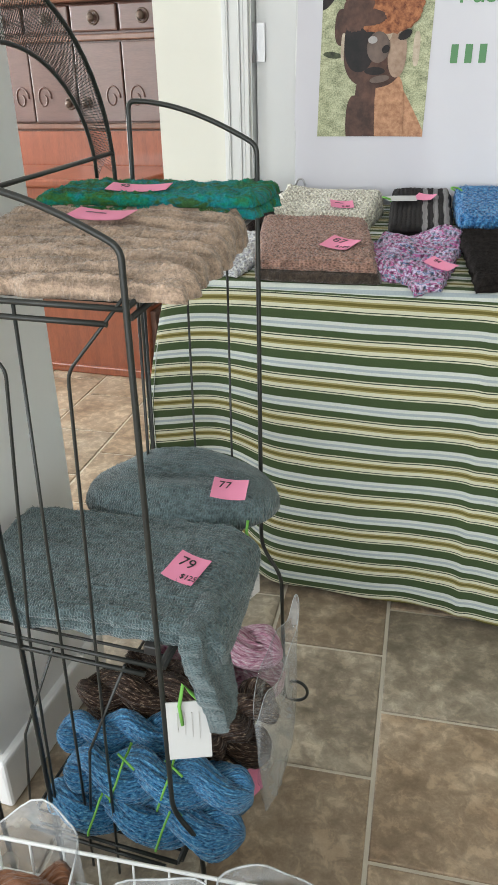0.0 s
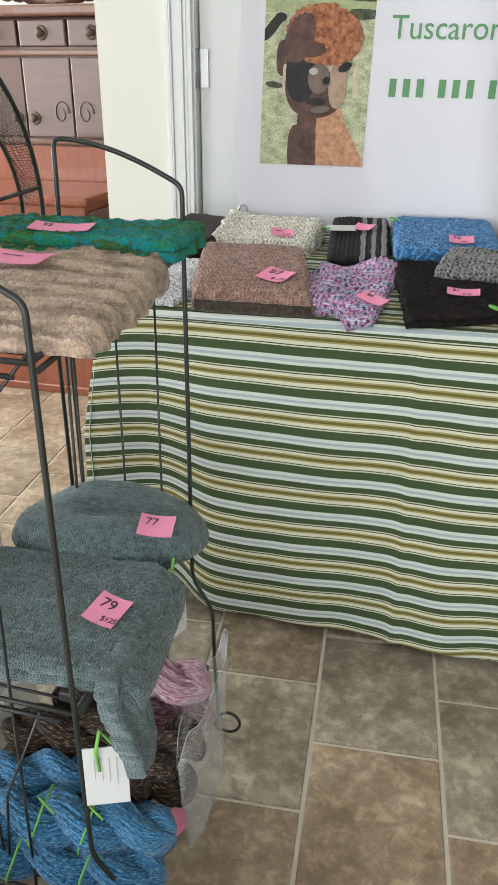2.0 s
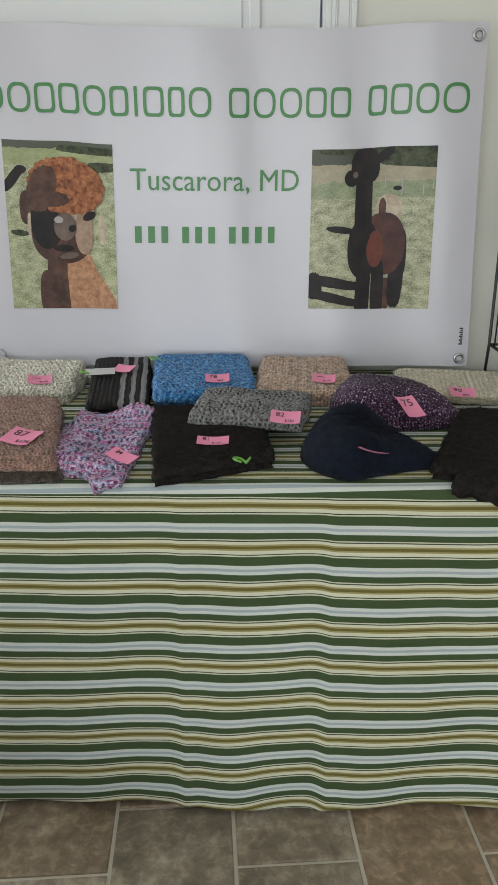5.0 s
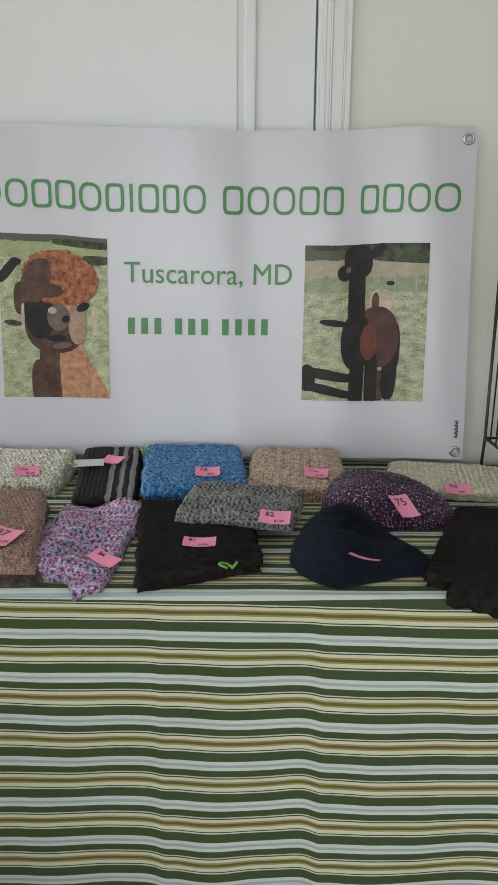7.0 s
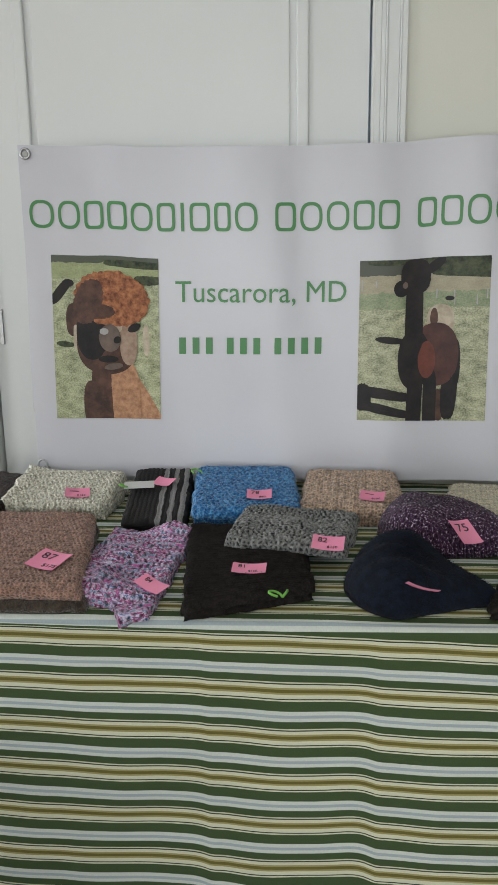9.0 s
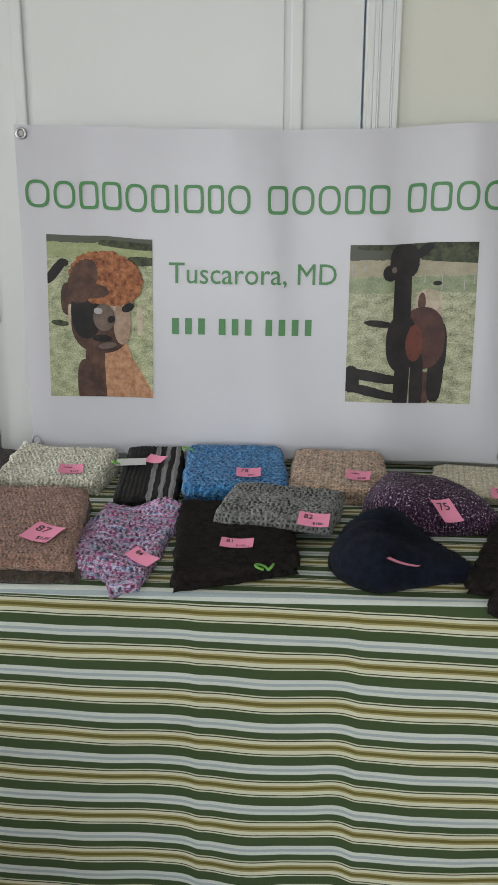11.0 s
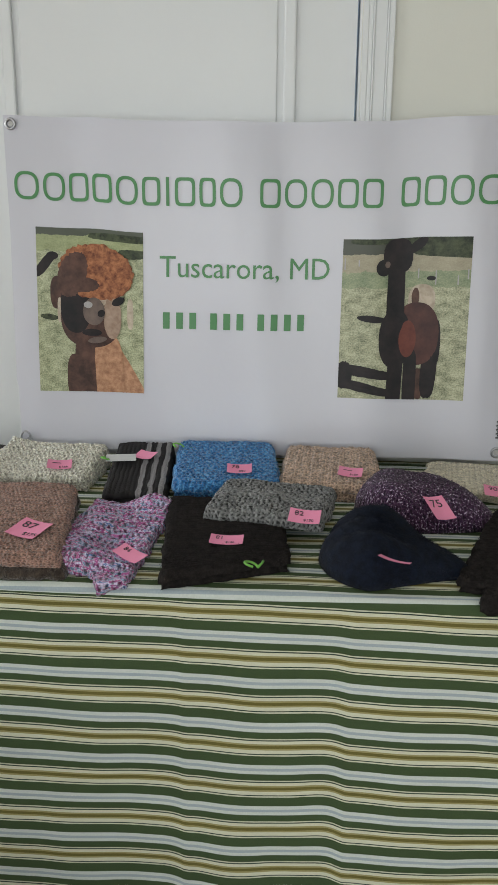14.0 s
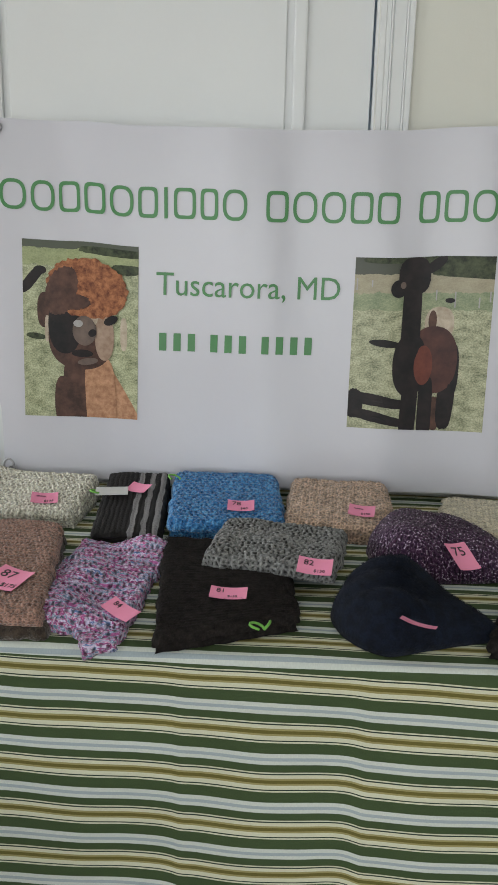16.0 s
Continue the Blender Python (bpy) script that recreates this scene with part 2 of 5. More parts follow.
M["navy"] = yarn("navy_mohair", [(0.006, 0.009, 0.018)], 70, sheen=0.03)
M["espresso"] = yarn("espresso_wool", [(0.03, 0.02, 0.019)], 80, sheen=0.12, gap_shade=0.4, cell=150)
M["plum"] = yarn("plum_flecked_wool", [(0.010, 0.006, 0.016), (0.025, 0.011, 0.03), (0.04, 0.017, 0.042), (0.055, 0.023, 0.05), (0.06, 0.026, 0.06), (0.085, 0.04, 0.08), (0.5, 0.42, 0.52)], 230, sheen=0.15, gap_shade=0.5, cell=130)
M["variegated"] = yarn("variegated_wool", [(0.10, 0.16, 0.32), (0.42, 0.40, 0.56), (0.60, 0.54, 0.66), (0.22, 0.06, 0.20), (0.44, 0.10, 0.24), (0.58, 0.50, 0.62), (0.07, 0.17, 0.28), (0.45, 0.46, 0.60), (0.40, 0.12, 0.30)], 48, (0.35, 2.2, 1), sheen=0.12, gap_shade=0.7, cell=88, long=0.8)
M["slate"] = yarn("slate_wool", [(0.105, 0.15, 0.158)], 90, contrast=0.35, gap_shade=0.24, cell=250, long=0.7)
M["teal"] = yarn("teal_green_mohair", [(0.006, 0.12, 0.075), (0.045, 0.13, 0.02), (0.006, 0.20, 0.13), (0.010, 0.20, 0.24), (0.04, 0.11, 0.035)], 26, (0.5, 1.3, 1), sheen=0.08)
M["skein_blue"] = yarn("sky_blue_yarn", [(0.006, 0.045, 0.12), (0.028, 0.145, 0.30), (0.05, 0.21, 0.40), (0.16, 0.40, 0.58)], 70, (2.2, 4.5, 1), coord="UV")
M["skein_brown"] = yarn("brown_tweed_yarn", [(0.010, 0.006, 0.004), (0.028, 0.015, 0.010), (0.04, 0.022, 0.015), (0.055, 0.032, 0.022), (0.08, 0.048, 0.033), (0.36, 0.27, 0.19)], 80, (1.2, 4.5, 1), coord="UV", sheen=0.15)
M["skein_pink"] = yarn("pink_marl_yarn", [(0.25, 0.08, 0.13), (0.50, 0.26, 0.34), (0.7, 0.6, 0.62)], 70, (0.9, 4, 1), coord="UV")
M["skein_oat"] = yarn("oat_yarn", [(0.22, 0.19, 0.14), (0.46, 0.41, 0.33), (0.6, 0.56, 0.48)], 60, (1.8, 4, 1), coord="UV")
M["skein_multi"] = yarn("teal_cream_marl_yarn", [(0.006, 0.03, 0.06), (0.01, 0.09, 0.10), (0.02, 0.20, 0.20), (0.66, 0.63, 0.5), (0.01, 0.06, 0.09), (0.02, 0.13, 0.15), (0.6, 0.55, 0.4)], 60, (1.0, 4, 1), coord="UV", sheen=0.1, mode="CONSTANT")
M["skein_rose"] = yarn("hot_pink_yarn", [(0.45, 0.03, 0.09), (0.65, 0.06, 0.15), (0.75, 0.2, 0.28)], 60, (0.2, 3, 1), coord="UV")
M["skein_rust"] = yarn("rust_brown_yarn", [(0.13, 0.05, 0.02), (0.24, 0.10, 0.045)], 60, (0.2, 3, 1), coord="UV")
M["skein_lilac"] = yarn("lilac_yarn", [(0.16, 0.13, 0.30), (0.35, 0.3, 0.5)], 60, (0.2, 3, 1), coord="UV")
M["striped_wool"] = None


def striped_wool():
    m, t, b = nodes_of("black_wool_with_grey_stripes")
    c = t.nodes.new("ShaderNodeTexCoord")
    s = t.nodes.new("ShaderNodeSeparateXYZ")
    t.links.new(c.outputs["UV"], s.inputs[0])
    w = noise_tex(t, 25, 2, 0.5, "UV")
    k = t.nodes.new("ShaderNodeMath")
    k.operation, k.inputs[1].default_value, k.inputs[2].default_value = "MULTIPLY_ADD", 0.012, -0.006
    t.links.new(w, k.inputs[0])
    a = t.nodes.new("ShaderNodeMath")
    a.operation = "ADD"
    t.links.new(s.outputs[0], a.inputs[0])
    t.links.new(k.outputs[0], a.inputs[1])
    sc = t.nodes.new("ShaderNodeMath")
    sc.operation, sc.inputs[1].default_value, sc.inputs[2].default_value = "MULTIPLY_ADD", 5.5, 0.44
    t.links.new(a.outputs[0], sc.inputs[0])
    dark, pale = (0.010, 0.008, 0.008), (0.26, 0.25, 0.255)
    col = ramp(t, sc.outputs[0], [(0, dark), (0.46, pale), (0.52, dark), (0.59, pale), (0.66, dark), (0.73, pale), (0.80, dark)], "CONSTANT")
    fine = noise_tex(t, 320, 3, 0.6, "UV")
    col = mixed(t, 0.6, col, ramp(t, fine, [(0.3, (0.3, 0.3, 0.3)), (0.7, (1, 1, 1))]), "MULTIPLY")
    t.links.new(col, b.inputs["Base Color"])
    b.inputs["Roughness"].default_value, b.inputs["Sheen Weight"].default_value = 0.95, 0.0
    bumped(t, b, fine, 0.6, 0.002)
    return m


M["striped_wool"] = striped_wool()


# ---------------------------------------------------------------- builders
def part(name, bm, material, parent=None, label=""):
    me = bpy.data.meshes.new(name)
    bm.to_mesh(me)
    bm.free()
    me.materials.append(material)
    ob = new(name, me)
    ob.parent = parent
    if label:
        ob["label"] = label
    return ob


def thing(name, x=0, y=0, z=0, label="", category="", group="", kind="", rz=0):
    ob = new(name)
    ob.empty_display_size = 0.05
    ob.matrix_world = pose(x, y, z, 0, 0, rz)
    return tagged(ob, label, category, group, kind)


def box(bm, lo, hi, bevel=0.0):
    x0, y0, z0 = lo
    x1, y1, z1 = hi
    geo = bmesh.ops.create_cube(bm, size=1.0)
    vs = geo["verts"]
    for v in vs:
        v.co = Vector(((x0 + x1) / 2 + v.co.x * (x1 - x0), (y0 + y1) / 2 + v.co.y * (y1 - y0), (z0 + z1) / 2 + v.co.z * (z1 - z0)))
    if bevel > 0:
        es = list({e for v in vs for e in v.link_edges})
        bmesh.ops.bevel(bm, geom=es, offset=bevel, segments=2, affect="EDGES", profile=0.5)
    return bm


def boxed(lo, hi, bevel=0.0):
    return box(bmesh.new(), lo, hi, bevel)


def smooth(bm):
    for f in bm.faces:
        f.smooth = True
    return bm


def rounded_path(pts, r=0.02, steps=5):
    """A polyline with its corners rounded."""
    pts = [Vector(p) for p in pts]
    out = [pts[0]]
    for a, b, c in zip(pts, pts[1:], pts[2:]):
        d0, d1 = (a - b), (c - b)
        k = min(r, d0.length * 0.45, d1.length * 0.45)
        p, q = b + d0.normalized() * k, b + d1.normalized() * k
        for i in range(steps + 1):
            s = i / steps
            out.append(p * (1 - s) ** 2 + b * 2 * s * (1 - s) + q * s * s)
    out.append(pts[-1])
    return out


def tube(bm, pts, radius, sides=8, closed=False):
    pts = [Vector(p) for p in pts]
    n = len(pts)
    rings, last = [], None
    for i, p in enumerate(pts):
        a = pts[(i - 1) % n] if (closed or i > 0) else p
        b = pts[(i + 1) % n] if (closed or i < n - 1) else p
        d = (b - a).normalized() if (b - a).length > 1e-9 else Vector((0, 0, 1))
        if last is None:
            u = d.orthogonal().normalized()
        else:
            u = (last - d * last.dot(d)).normalized()
        last = u
        w = d.cross(u)
        r = radius(i / max(1, n - 1)) if callable(radius) else radius
        rings.append([bm.verts.new(p + (u * math.cos(2 * math.pi * k / sides) + w * math.sin(2 * math.pi * k / sides)) * r) for k in range(sides)])
    pairs = list(zip(rings, rings[1:])) + ([(rings[-1], rings[0])] if closed else [])
    for r0, r1 in pairs:
        for k in range(sides):
            f = bm.faces.new((r0[k], r0[(k + 1) % sides], r1[(k + 1) % sides], r1[k]))
            f.smooth = True
    if not closed:
        bm.faces.new(rings[0][::-1])
        bm.faces.new(rings[-1])
    return bm


def tubes(paths, radius, sides=8):
    bm = bmesh.new()
    for p in paths:
        tube(bm, p, radius, sides)
    return bm


def flat_text(words, size, thick=0.0006):
    """Letters as a bmesh in the xy plane, from the built-in font."""
    cu = bpy.data.curves.new("words", "FONT")
    cu.body, cu.size, cu.extrude, cu.resolution_u = words, size, thick, 3
    ob = bpy.data.objects.new("words", cu)
    me = ob.to_mesh()
    bm = bmesh.new()
    bm.from_mesh(me)
    ob.to_mesh_clear()
    bpy.data.objects.remove(ob)
    bpy.data.curves.remove(cu)
    return bm


def moved(bm, m):
    bmesh.ops.transform(bm, matrix=m, verts=bm.verts)
    return bm


# ---- wool
def relief(kind, x, y):
    """Height of the stitches, about 0 to 1, at a place on the piece in metres."""
    x += 0.0022 * noise.noise(Vector((x * 38, y * 38, 11)))
    y += 0.0022 * noise.noise(Vector((x * 38, y * 38, 17)))
    grain = noise.noise(Vector((x * 210, y * 210, 3)))
    if kind == "garter":
        p = 0.0098
        r = math.floor(y / p)
        loop = abs(math.sin(math.pi * (x / 0.0092 + 0.5 * (r % 2))))
        return math.sin(math.pi * (y / p - r)) ** 0.7 * (0.35 + 0.65 * loop) + 0.25 * grain
    if kind == "stocking":
        s = abs((x / 0.0105) % 1 - 0.5) * 2
        return 0.62 * (1 - s ** 3) + 0.32 * (0.5 + 0.5 * math.sin(2 * math.pi * (y / 0.0095 + s * 0.5))) + 0.15 * grain
    if kind == "rib":
        s = math.sin(2 * math.pi * x / 0.013)
        return 0.5 + 0.32 * s + 0.16 * math.sin(2 * math.pi * y / 0.009) + 0.15 * grain
    if kind == "ridge":
        w = 0.012 * noise.noise(Vector((x * 9, y * 4, 4)))
        s = math.sin(2 * math.pi * (y + w) / 0.040)
        return 0.5 + 0.34 * s + 0.2 * noise.noise(Vector((x * 30, y * 120, 0))) + 0.16 * grain
    if kind == "lace":
        p, q = 0.0112, 0.0122
        r = math.floor(y / p)
        du = (x / q + 0.5 * (r % 2)) % 1 - 0.5
        dv = (y / p - r) - 0.5
        big = 0.36 + 0.16 * noise.noise(Vector((x * 70, y * 70, 21)))
        pit = max(0.0, 1 - math.hypot(du, dv) / max(0.15, big))
        return 0.85 - 1.15 * pit ** 0.8 + 0.3 * grain
    if kind == "mesh":
        p = 0.021
        r = math.floor(y / p)
        v = y / p - r
        loop = abs(math.sin(math.pi * (x / 0.0105 + 0.35 * math.sin(2 * math.pi * v) + 0.5 * (r % 2))))
        open_row = max(0.0, 1 - abs(v - 0.5) / 0.3)
        return 0.8 - 0.95 * open_row * (1 - loop) + 0.18 * math.cos(2 * math.pi * v) + 0.3 * grain
    if kind == "cable":
        w = math.sin(2 * math.pi * x / 0.021 + 0.9 * math.sin(2 * math.pi * y / 0.040))
        return 0.5 + 0.26 * w + 0.18 * math.sin(2 * math.pi * y / 0.009 + 3 * w) + 0.3 * grain
    if kind == "fine":
        row = math.sin(2 * math.pi * y / 0.0082 + 0.8 * math.sin(2 * math.pi * x / 0.008))
        band = math.sin(2 * math.pi * y / 0.055 + 0.6 + 1.5 * noise.noise(Vector((x * 8, y * 8, 6))))
        return 0.5 + 0.14 * row + 0.2 * band + 0.28 * grain
    return 0.5 + 0.4 * noise.noise(Vector((x * 60, y * 60, 1))) + 0.3 * noise.noise(Vector((x * 190, y * 190, 2)))


def soft_slab(bm, w, d, h, kind, amp, z0, seed, puff, taper, shear, step, shape=None, sag=None, lift=0.0):
    """One folded layer of knitting: a slab with rounded, uneven edges and stitches in relief."""
    nu, nv = max(12, int(w / step)), max(12, int(d / step))
    uv = bm.loops.layers.uv.verify()
    grid, flat = [], {}
    for j in range(nv + 1):
        row = []
        for i in range(nu + 1):
            u, v = 2 * i / nu - 1, 2 * j / nv - 1
            # more rows near the rim
            u, v = math.sin(u * math.pi / 2) * 0.35 + u * 0.65, math.sin(v * math.pi / 2) * 0.35 + v * 0.65
            e = min(1.0, (abs(u) ** 30 + abs(v) ** 30) ** (1 / 30))
            wide = 1 + taper * v
            x = u * w / 2 * wide * (1 - 0.02 * v * v * abs(u)) + shear * v * d / 2
            y = v * d / 2 * (1 - 0.02 * u * u * abs(v))
            lump = noise.noise(Vector((x * 14, y * 14, seed * 7.3)))
            edge = noise.noise(Vector((x * 45, y * 45, seed * 3.1)))
            x += 0.007 * edge * abs(u)
            y += 0.007 * noise.noise(Vector((x * 45, y * 45, seed * 5.7))) * abs(v)
            rise = (1 - e ** 24) ** 0.5
            z = h * rise * (1 + puff * lump) + lift * (v * 0.5 + 0.5) * (0.25 + 0.75 * rise)
            z += amp * (relief(kind, x, y) - 0.5) * (0.2 + 0.8 * rise)
            sx = amp * 0.6 * (relief(kind, x + 0.003, y + 0.002) - 0.5) * (1 - rise)
            x, y = x + sx * u, y + sx * v
            if shape:
                x, y, z = shape(u, v, x, y, z)
            vert = bm.verts.new((x, y, max(0.0005, z) + z0))
            over = (1 - rise) * h
            flat[vert] = (x + over * u ** 9, y + over * v ** 9)
            row.append(vert)
        grid.append(row)
    for j in range(nv):
        for i in range(nu):
            f = bm.faces.new((grid[j][i], grid[j][i + 1], grid[j + 1][i + 1], grid[j + 1][i]))
            f.smooth = True
            for lp in f.loops:
                lp[uv].uv = flat[lp.vert]
    rim = [grid[0][i] for i in range(nu)] + [grid[j][nu] for j in range(nv)] + [grid[nv][i] for i in range(nu, 0, -1)] + [grid[j][0] for j in range(nv, 0, -1)]
    low = [bm.verts.new((v.co.x * 0.985, v.co.y * 0.985, z0)) for v in rim]
    for k in range(len(rim)):
        q = (k + 1) % len(rim)
        f = bm.faces.new((low[k], low[q], rim[q], rim[k]))
        for lp, src in zip(f.loops, (rim[k], rim[q], rim[q], rim[k])):
            lp[uv].uv = flat[src]
    bm.faces.new(low[::-1])
    if sag:
        for v in bm.verts:
            v.co = sag(v.co.copy())


def halo(parent, source, material, count, length, seed):
    """Loose fibres standing off a fluffy piece, as hair-thin slivers."""
    rnd = random.Random(seed)
    me = source.data
    polys = [p for p in me.polygons if p.normal.z > -0.3]
    bm = bmesh.new()
    uv = bm.loops.layers.uv.verify()
    for _ in range(count):
        p = polys[rnd.randrange(len(polys))]
        c = p.center
        d = (Vector(p.normal) + Vector((rnd.uniform(-1, 1), rnd.uniform(-1, 1), rnd.uniform(-0.5, 0.8))) * 0.9).normalized()
        s = d.orthogonal().normalized() * 0.00010
        m = length * rnd.uniform(0.4, 1.2)
        bend = Vector((rnd.uniform(-1, 1), rnd.uniform(-1, 1), rnd.uniform(-1, 0.3))) * m * 0.35
        a, b_ = bm.verts.new(c - s), bm.verts.new(c + s)
        k = bm.verts.new(c + d * m * 0.55 + s * 0.7)
        g = bm.verts.new(c + d * m + bend)
        for f in (bm.faces.new((a, b_, k)), bm.faces.new((a, k, g))):
            for lp in f.loops:
                lp[uv].uv = (c.x, c.y)
    ob = part("fibre_halo", bm, material, parent)
    ob["kind"] = "stuff"
    return ob


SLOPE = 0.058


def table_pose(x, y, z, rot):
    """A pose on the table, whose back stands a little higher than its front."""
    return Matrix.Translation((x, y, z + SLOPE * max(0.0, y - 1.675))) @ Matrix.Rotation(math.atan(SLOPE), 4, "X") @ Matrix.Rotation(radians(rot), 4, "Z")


def knit(name, label, category, x, y, z, w, d, h, rot, mat, kind, amp=0.004, layers=2, puff=0.18, taper=0.0, shear=0.0,
         step=0.0017, seed=1, lift=0.0, fuzz=0, fuzz_len=0.012, shape=None, sag=None, under=None, group="knitwear on the table"):
    """A folded knitted piece: layers lying on one another, with a fluffy halo where the wool has one."""
    ob = thing(name, x, y, z, label, category, group, "", rot)
    if group == "knitwear on the table":
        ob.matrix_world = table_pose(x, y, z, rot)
    z0, lh = 0.0, h / layers
    for k in range(layers):
        bm = bmesh.new()
        g = 1 - 0.02 * ((k * 7 + seed) % 3)
        last = k == layers - 1
        soft_slab(bm, w * g, d * (1 - 0.02 * ((k * 5 + seed) % 3)), lh * 1.12, kind, amp, z0, seed + k * 0.37, puff if last else 0.05,
                  taper, shear, step if last else step * 2.2, shape, sag, lift if last else lift * 0.6)
        top = part("folded_layer", bm, M[under] if (under and not last) else M[mat], ob)
        z0 += lh
    if fuzz:
        halo(ob, top, M[mat], fuzz, fuzz_len, seed)
    return ob


def joined_to(main, extra):
    """Makes the layers of an extra knitted piece parts of the thing that it belongs to."""
    for o in list(extra.children):
        o.parent = main
        o.matrix_parent_inverse = main.matrix_basis.inverted() @ extra.matrix_basis
        o.name = "hanging_corner"
    bpy.data.objects.remove(extra)


def dome(name, label, x, y, z, w, d, h, rot, mat, kind, amp, seed, tail=0.0, brim=0.0, fuzz=0, fuzz_len=0.012, group="knitwear on the table"):
    """A knitted hat lying on its side: a soft dome drawn out to a point, with a fold where the brim is."""
    ob = thing(name, x, y, z, label, "hat", group, "", rot)
    if group == "knitwear on the table":
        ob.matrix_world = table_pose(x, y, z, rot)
    bm = bmesh.new()
    uv = bm.loops.layers.uv.verify()
    rings, seg = 44, 110
    prev, flat = None, {}
    tip = bm.verts.new((0, 0, h))
    flat[tip] = (0, 0)
    for r in range(1, rings + 1):
        q = r / rings
        row = []
        for s in range(seg):
            a = 2 * math.pi * s / seg
            ca, sa = math.cos(a), math.sin(a)
            long = 1 + tail * max(0.0, ca) ** 3 * 0.55
            thin = 1 - tail * 0.5 * max(0.0, ca)
            rr = q ** 0.8
            px, py = rr * w / 2 * ca * long, rr * d / 2 * sa * thin
            lump = noise.noise(Vector((px * 11, py * 11, seed * 2.7))) + 0.5 * noise.noise(Vector((px * 8 + py * 5, py * 30, seed)))
            rise = (1 - q ** 3.2) ** 0.6
            hz = h * rise * (1 - 0.45 * tail * max(0.0, px) / (w / 2)) * (1 + 0.25 * lump)
            rel = relief(kind, px, py)
            hz += amp * (rel - 0.5) * (0.3 + 0.7 * rise)
            if brim and px < -w * brim:
                hz += 0.006 * math.sin(min(1.0, (-px - w * brim) / 0.012) * math.pi / 2)
            k = 1 + 0.02 * noise.noise(Vector((ca * 3, sa * 3, seed))) + amp * 4 * (rel - 0.5) * q
            vert = bm.verts.new((px * k, py * k, max(0.001, hz)))
            flat[vert] = (px, py)
            row.append(vert)
        for s in range(seg):
            t2 = (s + 1) % seg
            f = bm.faces.new((tip, row[s], row[t2])) if prev is None else bm.faces.new((prev[s], row[s], row[t2], prev[t2]))
            f.smooth = True
            for lp in f.loops:
                lp[uv].uv = flat[lp.vert]
        prev = row
    bm.faces.new(prev[::-1])
    body = part("knitted_body", bm, M[mat], ob)
    if fuzz:
        halo(ob, body, M[mat], fuzz, fuzz_len, seed)
    return ob


def skein(name, label, x, y, z, length, radius, rz, mat, turns=1.3, tilt=0.0, bow=0.0, seed=1, ties=(), group="yarn on the rack", category="yarn"):
    """A twisted hank: two fat ropes of strands wound round each other."""
    ob = thing(name, x, y, z, label, category, group, "", rz)
    bm = bmesh.new()
    uv = bm.loops.layers.uv.verify()
    n, seg = 72, 84
    for k in range(2):
        rings = []
        for i in range(n + 1):
            s = i / n
            th = 2 * math.pi * turns * s + k * math.pi + seed
            e = 1 - abs(2 * s - 1) ** 7
            off = radius * 0.46 * (0.35 + 0.65 * e)
            cx = (s - 0.5) * length
            cen = Vector((cx, off * math.cos(th) + bow * (4 * (s - 0.5) ** 2), radius + off * math.sin(th) * 0.75 + tilt * (s - 0.5)))
            r0 = radius * 0.60 * max(0.05, e) ** 0.5 * (1 + 0.08 * math.sin(9 * s + seed))
            row = []
            for j in range(seg + 1):
                a = 2 * math.pi * j / seg
                strands = 1 + 0.055 * math.sin(11 * a + 26 * s + seed) + 0.06 * math.sin(21 * a + 34 * s + 2 * noise.noise(Vector((s * 9, a, seed))))
                strands += 0.20 * noise.noise(Vector((s * 6, a * 2, seed + k)))
                row.append((bm.verts.new(cen + Vector((0, math.cos(a) * r0 * strands, math.sin(a) * r0 * strands))) if j < seg else None, (s * length, a * 0.03 + s * 0.06)))
            row[seg] = (row[0][0], (s * length, 2 * math.pi * 0.03 + s * 0.06))
            rings.append(row)
        for r0, r1 in zip(rings, rings[1:]):
            for j in range(seg):
                quad = (r0[j], r0[j + 1], r1[j + 1], r1[j])
                f = bm.faces.new([q[0] for q in quad])
                f.smooth = True
                for lp, q in zip(f.loops, quad):
                    lp[uv].uv = q[1]
        for row in (rings[0], rings[-1]):
            bm.faces.new([q[0] for q in row[:seg]])
    hank = part("hank", bm, M[mat], ob)
    halo(ob, hank, M[mat], 1500, 0.0035, seed)
    for at in ties:
        pts = []
        for i in range(25):
            a = 2 * math.pi * i / 24
            wob = 1 + 0.06 * math.sin(5 * a + at * 9)
            pts.append((at * length + 0.012 * math.sin(a), math.cos(a) * radius * 1.06 * wob, radius + math.sin(a) * radius * 1.02 * wob))
        tie = tubes([pts, [(at * length, 0.0, radius * 2.02), (at * length + 0.016, -0.012, radius * 2.06), (at * length + 0.03, -0.02, radius * 1.95)]], 0.0018, 6)
        part("tie", tie, M["lime"], ob, "lime green yarn tie")
    return ob


